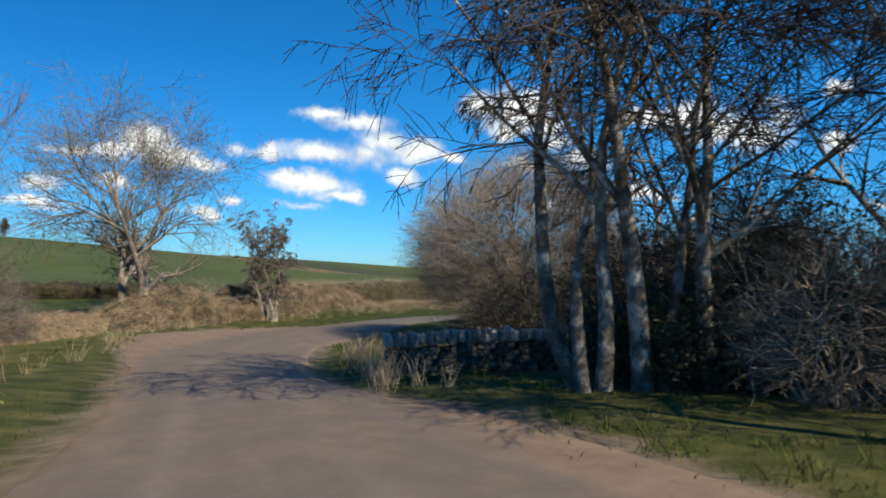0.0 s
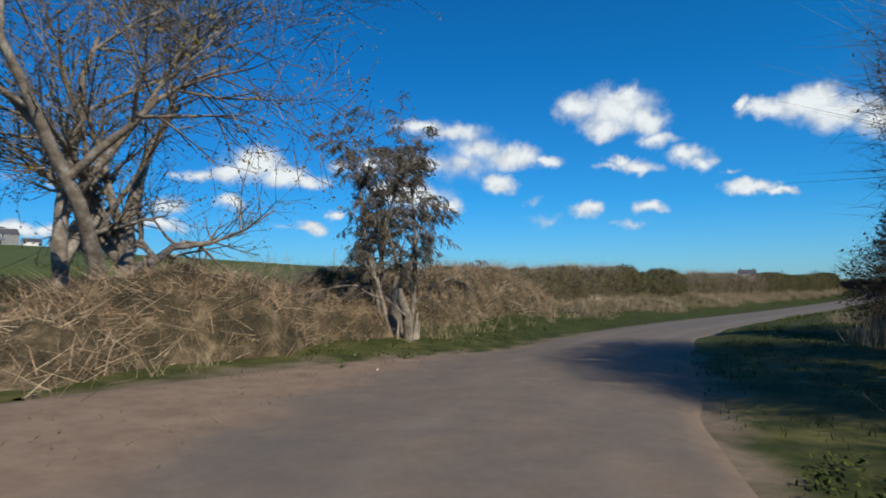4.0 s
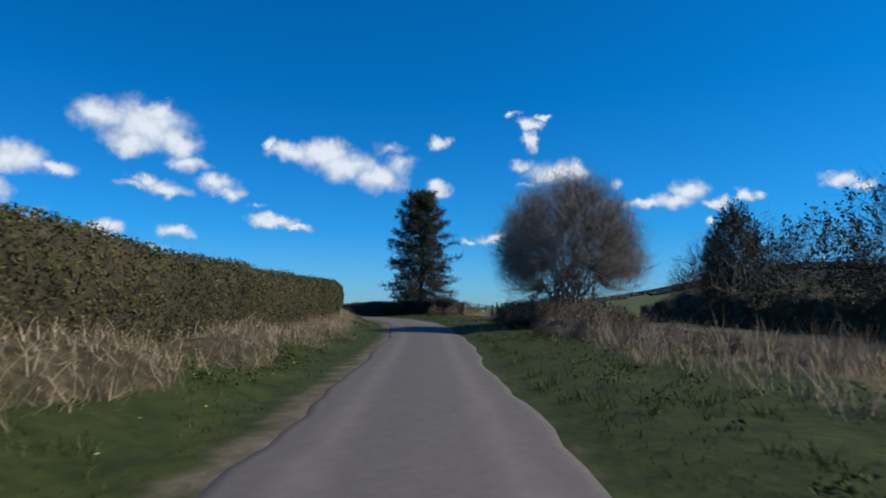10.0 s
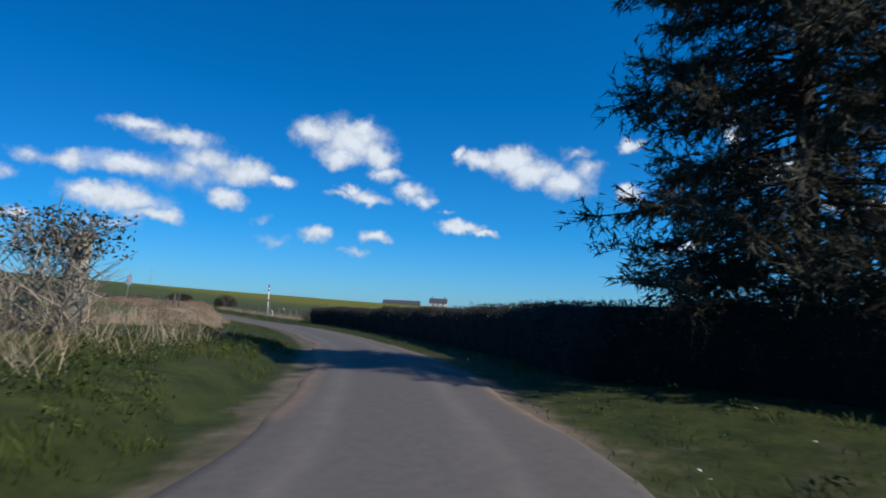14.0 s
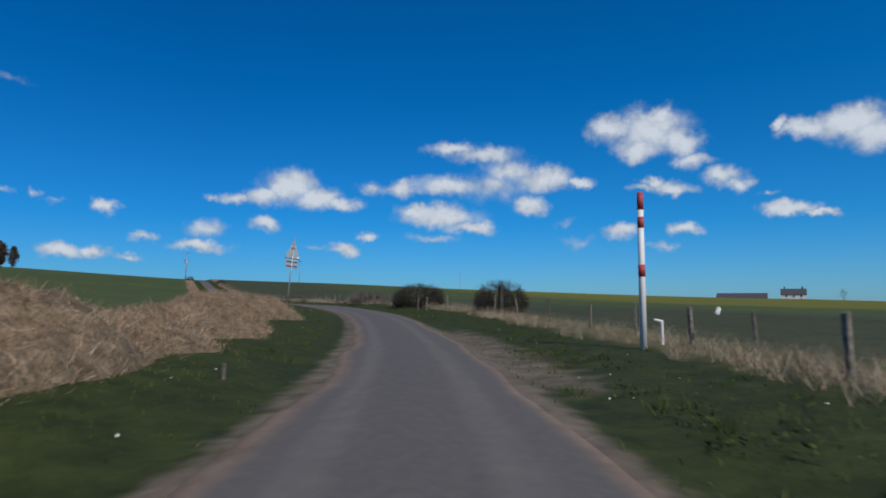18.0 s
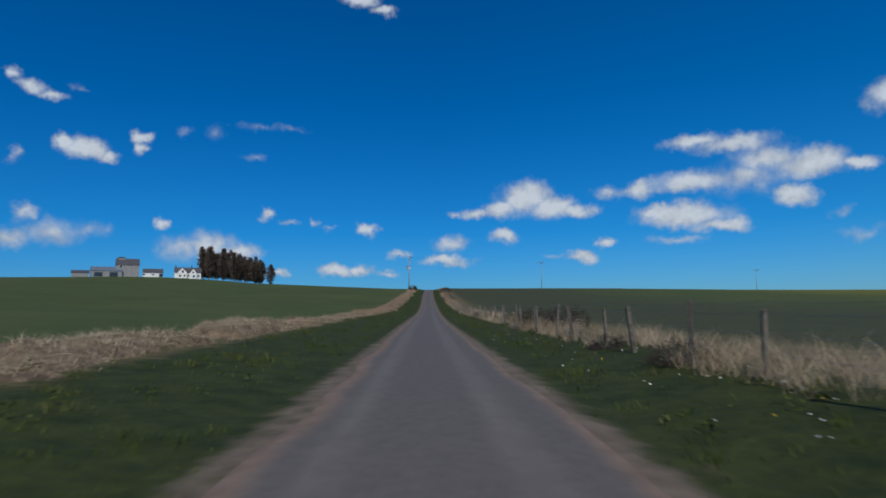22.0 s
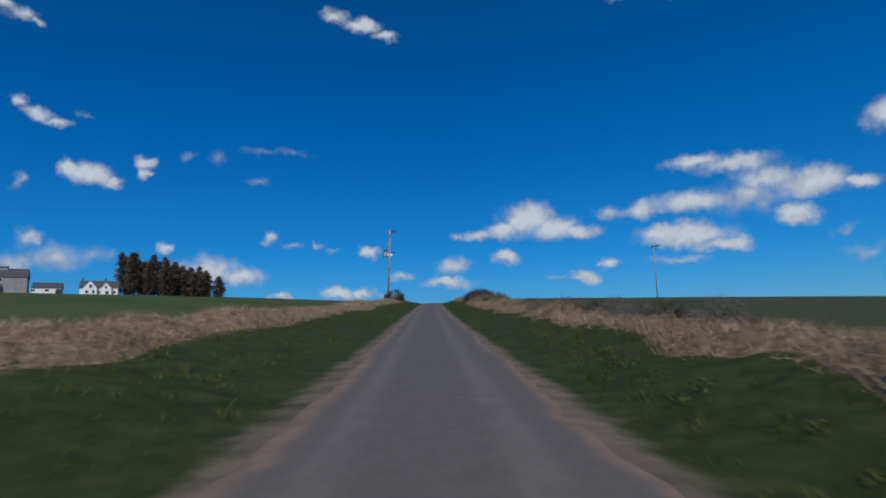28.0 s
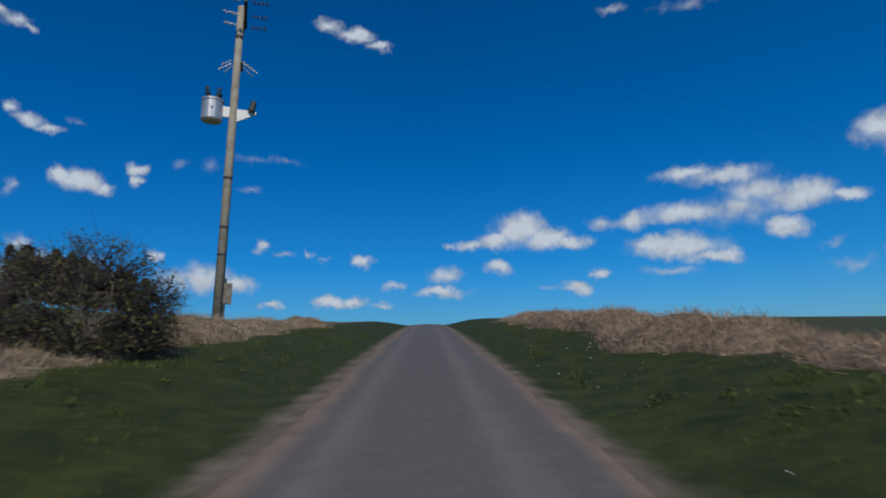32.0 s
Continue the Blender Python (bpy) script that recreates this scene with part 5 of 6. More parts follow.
for i, (s, d, h, w) in enumerate([(294.5, 5.6, 0.95, 2.2), (297.6, 5.5, 0.85, 1.6), (291.0, 5.8, 1.0, 2.4), (303.5, 5.4, 0.6, 1.4), (262.0, 5.6, 0.5, 1.2)]):
    shrub("bramble", "dark brown bramble clump grown over the fence", spot(s, d), h, w, 330 + i, 14, 800, twig=M_TWIG_DK, leaf=M_LEAF_DK, leaves=900, leaf_size=0.04, skirt=0.8, dome=0.75)
shrub("thorn_bush", "dark rounded thorn bush on the fence line", (146.6, 166.8, spot(234, 5.2)[2]), 1.9, 4.4, 312, 24, 3600, stout=1.7, twig=M_TWIG_DK, leaf=M_LEAF_DK, leaves=13000, leaf_size=0.032, skirt=0.8, dome=0.7)
shrub("thorn_bush", "dark square-cut thorn bush beside the gatepost", (147.5, 154.6, spot(222, 6)[2]), 2.1, 3.5, 313, 16, 2200, stout=1.7, twig=M_TWIG_DK, leaf=M_LEAF_DK, leaves=8000, leaf_size=0.035, skirt=0.8, dome=0.7)
shrub("thorn_bush", "purplish-brown bare thorn bush grown over the fence", (146.2, 181, spot(249, 5)[2]), 1.5, 4.0, 314, 22, 2600, stout=1.4, twig=M_TWIG, leaf=M_LEAF_DK, leaves=1800, leaf_size=0.03, skirt=0.8, dome=0.72)
shrub("thorn_bush", "dark evergreen bush beside the electricity pole", onto(128.4, 451.5), 2.4, 4.0, 315, 26, 2200, stout=1.4, twig=M_TWIG_DK, leaf=M_LEAF, leaves=6000, leaf_size=0.035, skirt=0.8, dome=0.7)
for i, (s, d, h, w) in enumerate([(488.5, 6.6, 1.6, 3.4), (492.0, 6.5, 1.7, 3.6), (485.2, 6.7, 1.4, 3.0), (496.0, 6.6, 1.5, 3.4)]):
    shrub("thorn_bush", "dark bare thorn bush among the brambles", spot(s, d), h, w, 316 + 40 * i, 16, 2600, twig=M_TWIG_DK, leaf=M_LEAF_DK, leaves=2400, skirt=0.8, dome=0.7)


def sward(name, label, mat, bands, seed, height, width, lean, category="grass"):
    """Loose grass as one object; bands: (run from, run to, nearest, farthest from the lane's middle, blades to the square metre)."""
    r = np.random.default_rng(seed)
    P = []
    for s0, s1, d0, d1, dens in bands:
        m = int((s1 - s0) * abs(d1 - d0) * dens)
        s, d = r.uniform(s0, s1, m), r.uniform(d0, d1, m)
        keep = np.sin(s * 1.3 + d * 2.1) + np.sin(s * 0.37 - d * 1.7) + r.normal(size=m) * 0.9 > -0.5
        P.append(along(s[keep], d[keep]))
    P = np.concatenate(P)
    P = np.column_stack([P, land(P) - 0.02])
    m = len(P)
    ob = arr_part(name, *blades(P, r.uniform(*height, m), r.uniform(*width, m), lean, r), mat)
    return tagged(ob, label, category, kind="stuff")


sward("verge_grass", "short green grass of the lane verges", M_GRASS,
      [(0, 40, -7, -2.1, 34), (0, 40, 2.2, 6, 34), (32, 120, -4.6, -1.95, 40), (30, 130, 1.7, 4.6, 40), (118, 250, -4.6, -1.95, 34), (128, 250, 1.75, 5, 30),
       (250, 330, -5.8, -1.85, 24), (250, 400, 1.7, 4.8, 24), (330, 540, -5.6, -1.85, 22), (395, 540, 1.7, 4.6, 22)], 401, (0.04, 0.13), (0.008, 0.02), 0.9)


def tussocks(name, label, mat, bands, seed, height, width, count=16, lean=1.0):
    """Clumps of arching blades that spring from one foot, scattered unevenly; bands as for sward, in clumps to the square metre."""
    r = np.random.default_rng(seed)
    P = []
    for s0, s1, d0, d1, dens in bands:
        m = int((s1 - s0) * abs(d1 - d0) * dens)
        s, d = r.uniform(s0, s1, m), r.uniform(d0, d1, m)
        keep = np.sin(s * 0.9 + d * 1.1) + np.sin(s * 0.31 - d * 1.9 + 2) + r.normal(size=m) * 0.7 > 0.0
        P.append(along(s[keep], d[keep]))
    P = np.concatenate(P)
    big = np.repeat(r.uniform(0.45, 1.0, len(P)), count)
    P = np.repeat(P, count, 0) + r.normal(size=(len(P) * count, 2)) * 0.09
    P = np.column_stack([P, land(P) - 0.02])
    m = len(P)
    ob = arr_part(name, *blades(P, r.uniform(*height, m) * big, r.uniform(*width, m), lean, r, 1.2), mat)
    return tagged(ob, label, "grass", kind="stuff")


tussocks("dead_grass", "straw-coloured dead grass in tussocks along the hedges", M_STRAW,
         [(-4, 32, -12, -3.8, 1.6), (11, 24, 2.6, 5.6, 2.0), (30, 46, -7, -3.6, 2.5), (44, 120, -5.6, -3.5, 3.0), (44, 100, 3.9, 9, 5.5), (100, 130, 5.5, 9, 1.5),
          (110, 145, -8.5, -3.6, 4.0), (184, 228, 5.0, 7.6, 6.0), (228, 250, 5.2, 8.5, 2.2), (245, 396, 4.2, 5.9, 15.0), (215, 330, -9, -5.8, 0.35), (392, 480, 4.2, 5.6, 1.6)], 402, (0.3, 0.85), (0.004, 0.01), 18, 1.25)
tussocks("reed_grass", "tall pale reed grass at the edge of the wood", M_STRAW,
         [(47, 62, 5.2, 8.0, 5.0), (62, 86, 5.0, 7.6, 5.0), (86, 97, 4.6, 6.4, 2.4), (13.5, 18.5, 2.8, 4.6, 2.5), (9.8, 12.4, 2.4, 3.5, 16.0), (36, 44, 4.6, 7.0, 3.0), (126, 142, -8.0, -5.0, 2.4)], 403, (0.55, 1.3), (0.006, 0.014), 18, 0.6)
tussocks("rank_grass", "long dark green grass and weeds on the verges", M_GRASS,
         [(36, 130, 1.75, 2.3, 6.0), (112, 148, -5.2, -2.2, 6.0), (2, 30, 2.6, 5.5, 2.0), (30, 120, -4.4, -2.6, 1.4), (30, 130, 2.4, 5.0, 1.6), (118, 250, -4.8, -2.4, 1.2), (130, 250, 2.2, 5.5, 1.4), (250, 540, -5.5, -2.3, 2.0), (250, 540, 2.2, 4.8, 2.2)], 404, (0.1, 0.3), (0.007, 0.014), 24, 1.1)


def herbs(name, label, mat, bands, seed, size, spread, count):
    """Low cushions of small broad leaves, scattered unevenly; bands as for sward, in plants to the square metre."""
    r = np.random.default_rng(seed)
    P = []
    for s0, s1, d0, d1, dens in bands:
        m = int((s1 - s0) * abs(d1 - d0) * dens)
        s, d = r.uniform(s0, s1, m), r.uniform(d0, d1, m)
        keep = np.sin(s * 0.7 + d * 1.4 + 1) + np.sin(s * 0.23 - d * 2.1) + r.normal(size=m) * 0.6 > 0.1
        P.append(along(s[keep], d[keep]))
    P = np.concatenate(P)
    big = np.repeat(r.uniform(0.4, 1.0, len(P)), count)
    off = r.normal(size=(len(P) * count, 2)) * spread * big[:, None]
    P = np.repeat(P, count, 0) + off
    up = np.maximum(0.02, (spread * 1.6 * big) * (1 - (np.hypot(*off.T) / (spread * 2.2)) ** 2)) * r.uniform(0.3, 1, len(P))
    P = np.column_stack([P, land(P) + up])
    return tagged(arr_part(name, *leaf_quads(P, size, r), mat), label, "weeds", kind="stuff")


herbs("bank_weeds", "low green weeds and nettles on the banks and verges", M_WEED,
      [(28, 50, -6.5, -2.8, 5.0), (44, 84, -5.8, -3.4, 2.0), (84, 122, -4.6, -2.6, 8.0), (40, 130, 2.4, 5.2, 2.2), (10, 24, 2.0, 4.2, 4.0), (-2, 24, -6.4, -3.4, 1.4), (110, 138, -6.2, -2.5, 7.0), (138, 150, -5.4, -2.6, 2.0),
       (130, 186, 2.6, 4.6, 1.4), (186, 250, 2.4, 5.0, 1.4), (250, 400, 2.4, 4.6, 0.9), (214, 330, -6.6, -3.0, 0.9), (330, 540, -5.8, -3.0, 0.7), (400, 540, 2.4, 4.6, 0.8)], 410, 0.032, 0.14, 18)

# ---- things that people put up ----


def stone_mesh(seed, sx, sy, sz, rock):
    r = np.random.default_rng(seed)
    bm = bmesh.new()
    bmesh.ops.create_cube(bm, size=1)
    bmesh.ops.bevel(bm, geom=list(bm.edges), offset=0.14, segments=1, affect="EDGES")
    for v in bm.verts:
        v.co = Vector((v.co.x * sx, v.co.y * sy, v.co.z * sz)) * (1 + float(r.normal()) * 0.06)
    me = bpy.data.meshes.new("stone")
    bm.to_mesh(me)
    bm.free()
    me.materials.append(rock)
    return me


def dry_stone_wall():
    pts = np.array([(6.2, 11.0), (7.2, 10.6), (9.3, 9.8), (11.6, 9.0), (14.2, 7.9)])
    run = np.concatenate([[0], np.cumsum(np.hypot(*np.diff(pts, axis=0).T))])
    t = thing("dry_stone_wall", "old dry-stone field wall with upright cope stones", "wall")
    r = np.random.default_rng(31)
    kinds = [stone_mesh(i, *d, M_STONE_SHADED) for i, d in enumerate([(0.36, 0.3, 0.14), (0.28, 0.3, 0.12), (0.44, 0.32, 0.15), (0.24, 0.28, 0.15), (0.33, 0.3, 0.11)])]
    copes = [stone_mesh(20 + i, *d, M_COPE_LIT) for i, d in enumerate([(0.11, 0.4, 0.28), (0.14, 0.38, 0.25), (0.09, 0.42, 0.31), (0.17, 0.38, 0.23)])]

    def where(u, z):
        x, y = np.interp(u, run, pts[:, 0]), np.interp(u, run, pts[:, 1])
        k = min(np.searchsorted(run, u, side="right"), len(run) - 1)
        g = pts[k] - pts[k - 1]
        return float(x), float(y), float(land((x, y))[0]) + z, math.degrees(math.atan2(g[1], g[0]))
    us = np.arange(0, run[-1] + 0.01, 0.5)
    V, k = [], 4
    for u in us:
        x, y, z, a = where(u, 0)
        n = np.array([-math.sin(radians(a)), math.cos(radians(a))]) * 0.13
        V += [(x - n[0], y - n[1], z - 0.2), (x - n[0] * 0.8, y - n[1] * 0.8, z + 0.58), (x + n[0] * 0.8, y + n[1] * 0.8, z + 0.58), (x + n[0], y + n[1], z - 0.2)]
    i = (np.arange(len(us) - 1)[:, None] * k + np.arange(k - 1)[None]).ravel()
    arr_part("rubble_core", V, np.stack([i, i + 1, i + k + 1, i + k], 1), M_STONE_SHADED, t)
    for course in range(5):
        u = r.uniform(0, 0.2)
        while u < run[-1] - 0.1:
            b = int(r.integers(0, 5))
            x, y, z, a = where(u, 0.03 + course * 0.125 + r.uniform(-0.015, 0.015))
            shared("stone", kinds[b], t, pose(x + r.normal() * 0.012, y + r.normal() * 0.012, z, r.normal() * 4, r.normal() * 4, a + r.normal() * 4))
            u += (0.36, 0.28, 0.44, 0.24, 0.33)[b] * 1.02
    u = 0.05
    while u < run[-1]:
        b = int(r.integers(0, 4))
        x, y, z, a = where(u, 0.76)
        shared("cope_stone", copes[b], t, pose(x, y, z + r.uniform(-0.02, 0.03), r.normal() * 6, r.normal() * 9, a + r.normal() * 7))
        u += (0.11, 0.14, 0.09, 0.17)[b] * 1.12


def post_mesh(name, w, h, seed, wood):
    r = np.random.default_rng(seed)
    bm = bmesh.new()
    box(bm, w, w, h + 0.3, Matrix.Translation((0, 0, h / 2 - 0.15)), w * 0.14)
    for v in bm.verts:
        v.co.x += float(r.normal()) * 0.004 + 0.012 * math.sin(v.co.z * 2 + seed)
        v.co.y += float(r.normal()) * 0.004
        if v.co.z > h * 0.9:
            v.co.z += v.co.x * 0.25
    me = bpy.data.meshes.new(name)
    bm.to_mesh(me)
    bm.free()
    me.materials.append(wood)
    return me


def fence(label, places, seed, height=1.05, wires=(0.35, 0.6, 0.85, 1.0), thick=0.1, lean=3.0, wood=M_POST):
    r = np.random.default_rng(seed)
    t = thing("post_and_wire_fence", label, "fence")
    kinds = [post_mesh("post", thick * f, height * g, seed + i, wood) for i, (f, g) in enumerate([(1, 1), (0.85, 1.06), (1.15, 0.96), (0.8, 0.9)])]
    tops = []
    for x, y in places:
        z = float(land((x, y))[0])
        shared("post", kinds[int(r.integers(0, 4))], t, pose(x, y, z, r.normal() * lean, r.normal() * lean, r.uniform(0, 90)))
        tops.append((x, y, z))
    P = np.array(tops)
    for w in wires:
        q = P + np.array([0, 0, w * height])
        mid = (q[:-1] + q[1:]) / 2 - np.array([0, 0, 0.02])
        arr_part("wire", *join(prisms(q[:-1], mid, np.full(len(mid), 0.0022), np.full(len(mid), 0.0022), 4), prisms(mid, q[1:], np.full(len(mid), 0.0022), np.full(len(mid), 0.0022), 4)), M_WIRE, t)


dry_stone_wall()
rf = np.random.default_rng(8)
s = np.arange(239, 396, 2.65)
fence("weathered post-and-wire fence along the field edge", along(s + rf.normal(size=len(s)) * 0.35, 4.5 + rf.normal(size=len(s)) * 0.1), 500, 1.06, thick=0.088)
fence("weathered post-and-wire fence beside the verge", [(136.2, 121.5), (137.8, 124.5), (139.1, 127.3), (140.6, 130.2), (142.0, 133.4), (143.2, 137.0), (144.2, 140.8), (145.0, 145.0), (145.6, 149.0), (145.9, 152.2), (144.8, 156.6), (144.7, 160.0), (144.8, 162.0), (145.6, 171.8)], 510, thick=0.085)
fence("leaning old fence posts at the edge of the rough ground", [(84.6, 55.6), (87.4, 56.4), (91.2, 58.3), (93.2, 59.5), (95.9, 60.8)], 520, 0.95, (0.4, 0.75), 0.11, 8.0, M_DARKWOOD)
fence("old fence posts standing in the rough grass", [along(u, 6.2) for u in (56.5, 59.5, 62.5, 66)], 530, 0.95, (0.5,))
fence("half-buried fence posts on the bracken bank", [along(u, -7.4) for u in (172, 176.5, 181, 186)], 540, 1.5, (0.6, 0.9))
fence("old fence posts along the field edge", [along(u, -9.2) for u in (243, 246.5, 250, 253.5, 257)], 550, 1.0, (0.5, 0.9))


def gate_post(place):
    t = thing("gatepost", "thick dark wooden gatepost beside the thorn bush", "post", place)
    part("shaft", box(bmesh.new(), 0.22, 0.22, 1.75, Matrix.Translation((0, 0, 0.72)), 0.03), M_DARKWOOD, t)
    part("cap", box(bmesh.new(), 0.2, 0.2, 0.06, Matrix.Translation((0, 0, 1.62)), 0.02), M_POST, t)


gate_post(onto(146.5, 152.6))


def field_gate(place, turn):
    t = thing("field_gate", "old sagging five-bar gate between dark posts", "gate", place, turn)
    for x in (-0.12, 0.1):
        part("gatepost", box(bmesh.new(), 0.15, 0.15, 1.3, Matrix.Translation((x, 0, 0.45)), 0.02), M_DARKWOOD, t)
    for i, z in enumerate((1.04, 0.86, 0.68, 0.5, 0.32)):
        bm = bmesh.new()
        rod(bm, (0.15, 0.03, z), (3.6, 0.03, z - 0.28), 0.026, 0.024, 8)
        part("bar", bm, M_DARKWOOD, t)
    for p, q in (((0.2, 0.07, 1.1), (1.9, 0.07, 0.2)), ((3.3, 0.07, 0.82), (1.0, 0.07, 0.12)), ((1.9, 0.05, 1.0), (1.9, 0.05, 0.1))):
        bm = bmesh.new()
        rod(bm, p, q, 0.035, 0.03, 6)
        part("brace", bm, M_DARKWOOD, t)
    part("hinge", box(bmesh.new(), 0.18, 0.05, 0.05, Matrix.Translation((0.12, 0.1, 1.15)), 0.008), M_DARK, t)


field_gate(onto(101.6, 65.2), -29)


def sleeper_pile():
    t = thing("broken_fence_panel", "collapsed grey fence rails beside the gate", "fence", onto(99.4, 62.4), -40)
    for i, (p, q) in enumerate([((0, 0, 0.1), (1.9, 0.3, 0.75)), ((0.2, 0.3, 0.05), (1.8, -0.2, 0.5)), ((1.9, 0.1, 0), (1.9, 0.1, 0.95)), ((0.1, 0.2, 0), (0.1, 0.2, 0.8)), ((0, 0.15, 0.7), (2.3, 0.1, 0.6))]):
        part("rail", rod(bmesh.new(), p, q, 0.05, 0.045, 6), M_POST, t)


sleeper_pile()


def ivy_stump(place):
    t = thing("ivy_grown_stump", "pale broken tree stump overgrown with dead ivy", "stump", place)
    t.scale = (1.5, 1.5, 1.2)
    bm = bmesh.new()
    rod(bm, (0, 0, -0.1), (0.1, 0.02, 1.35), 0.13, 0.1, 10)
    part("trunk", bm, M_BIRCH, t, smooth=True)
    r = np.random.default_rng(3)
    m = 420
    a = r.uniform(0, 2 * math.pi, m)
    base = np.column_stack([np.cos(a) * r.uniform(0.1, 0.5, m) - 0.15, np.sin(a) * r.uniform(0.1, 0.5, m), r.uniform(0, 1.3, m)])
    top = base + np.column_stack([r.normal(size=m) * 0.22, r.normal(size=m) * 0.22, r.uniform(0.1, 0.5, m)])
    top[:, 2] = np.minimum(top[:, 2], 1.75)
    stuff_part("ivy_stem_cover", *prisms(base, top, np.full(m, 0.008), np.full(m, 0.003), 3), M_TWIG_PALE, t)
    k = 900
    q = np.column_stack([np.clip(r.normal(size=k) * 0.3, -0.5, 0.5) - 0.1, np.clip(r.normal(size=k) * 0.3, -0.5, 0.5), r.uniform(1.0, 1.6, k)])
    stuff_part("foliage", *leaf_quads(q, 0.032, r), M_LEAF_DK, t)


ivy_stump(onto(100.4, 81.3))


def split_stump(place):
    """The rotten foot of a second stem below the birch, with a splintered pale top."""
    t = thing("split_stump", "broken pale rotten stump leaning at the foot of the birch", "stump", place)
    arr_part("trunk", *tube([(0, 0, -0.2), (0.02, 0, 0.25), (-0.04, 0.02, 0.6), (-0.16, 0.03, 0.95), (-0.2, 0.03, 1.2)], [0.17, 0.13, 0.12, 0.1, 0.05], 11), M_BARK, t, smooth=True)
    for x, y, h, w in ((0.16, -0.1, 0.62, 0.05), (0.24, -0.04, 0.42, 0.035), (-0.28, 0.0, 0.5, 0.04), (0.08, -0.16, 0.36, 0.03)):
        part("splinter", rod(bmesh.new(), (x, y, -0.15), (x + 0.05, y + 0.02, h), w, w * 0.35, 7), M_BIRCH, t)
    part("bough", rod(bmesh.new(), (-0.1, -0.1, 0.55), (-0.85, -0.25, 1.15), 0.03, 0.012, 7), M_BARK, t)


split_stump(onto(10.95, 31.55))


def banded_pole(place):
    t = thing("banded_marker_pole", "tall white marker pole with dull red bands", "marker pole", place)
    part("shaft", rod(bmesh.new(), (0, 0, -0.3), (0, 0, 3.8), 0.085, 0.07, 16), M_WHITE, t, smooth=True)
    for z0, z1 in ((3.38, 3.81), (2.93, 3.2), (1.74, 2.03)):
        part("band", rod(bmesh.new(), (0, 0, z0), (0, 0, z1), 0.089 - 0.004 * z0, 0.089 - 0.004 * z1, 16), M_RED, t, smooth=True)


banded_pole(onto(140.0, 132.9))


def marker_pipe(place):
    t = thing("white_vent_pipe", "short white pipe with a bent head beside the marker pole", "pipe", place)
    part("upright", rod(bmesh.new(), (0, 0, -0.1), (0, 0, 0.62), 0.04, 0.035, 10), M_WHITE, t)
    part("head", rod(bmesh.new(), (0.02, 0, 0.6), (-0.22, 0.04, 0.66), 0.035, 0.03, 10), M_WHITE, t)


marker_pipe(onto(141.3, 133.7))
flag = thing("fluttering_bag", "scrap of white plastic caught on the fence wire", "litter", onto(142.1, 132.6, 0.0))
part("scrap", box(bmesh.new(), 0.16, 0.05, 0.2, pose(0, 0, 0.9, 10, 25, 15), 0.02), M_WHITE, flag)
peg = thing("verge_peg", "small pale wooden peg in the verge", "peg", onto(130.4, 131.2))
part("stake", rod(bmesh.new(), (0, 0, -0.1), (0.01, 0, 0.24), 0.03, 0.04, 6), M_POST, peg)


def road_sign(place, turn):
    """Seen from behind: a triangle over a plate, on one grey post, with clips."""
    t = thing("warning_sign", "triangular road sign over a plate, seen from its grey back", "road sign", place, turn)
    t.matrix_basis = pose(*place, 0, 5.5, turn) @ Matrix.Diagonal((1.06, 1.06, 1.06, 1))
    part("post", rod(bmesh.new(), (0, 0, -0.3), (0, 0, 4.22), 0.04, 0.04, 12), M_STEEL, t, smooth=True)
    bm = bmesh.new()
    a = [(-0.48, 0, 2.98), (0.48, 0, 2.98), (0.06, 0, 4.0), (-0.06, 0, 4.0)]
    f = bm.faces.new([bm.verts.new((x, 0.05, z)) for x, y, z in a])
    g = bmesh.ops.extrude_face_region(bm, geom=[f])
    for v in g["geom"]:
        if isinstance(v, bmesh.types.BMVert):
            v.co.y += 0.012
    bmesh.ops.recalc_face_normals(bm, faces=bm.faces)
    part("triangle_plate", bm, M_STEEL, t)
    part("lower_plate", box(bmesh.new(), 0.76, 0.012, 0.5, Matrix.Translation((0, 0.055, 2.64)), 0.003), M_STEEL, t)
    for z, w in ((3.6, 0.26), (2.98, 0.94), (2.78, 0.7), (2.52, 0.7)):
        part("channel", box(bmesh.new(), w, 0.03, 0.045, Matrix.Translation((0, 0.028, z)), 0.006), M_DARK, t)
        part("clip", box(bmesh.new(), 0.13, 0.1, 0.04, Matrix.Translation((0, -0.005, z)), 0.01), M_STEEL, t)
    part("sticker", box(bmesh.new(), 0.13, 0.004, 0.1, Matrix.Translation((0.36, 0.042, 3.07))), M_WHITE, t)


road_sign(onto(135.4, 160.4), 12)


def insulator(bm, p, q, discs=4, r=0.07):
    p, q = Vector(p), Vector(q)
    rod(bm, p, q, 0.018, 0.018, 6)
    for i in range(discs):
        c = p + (q - p) * ((i + 0.6) / (discs + 0.2))
        d = (q - p).normalized() * 0.03
        rod(bm, c - d, c + d, r, r * 0.6, 10)
    return bm


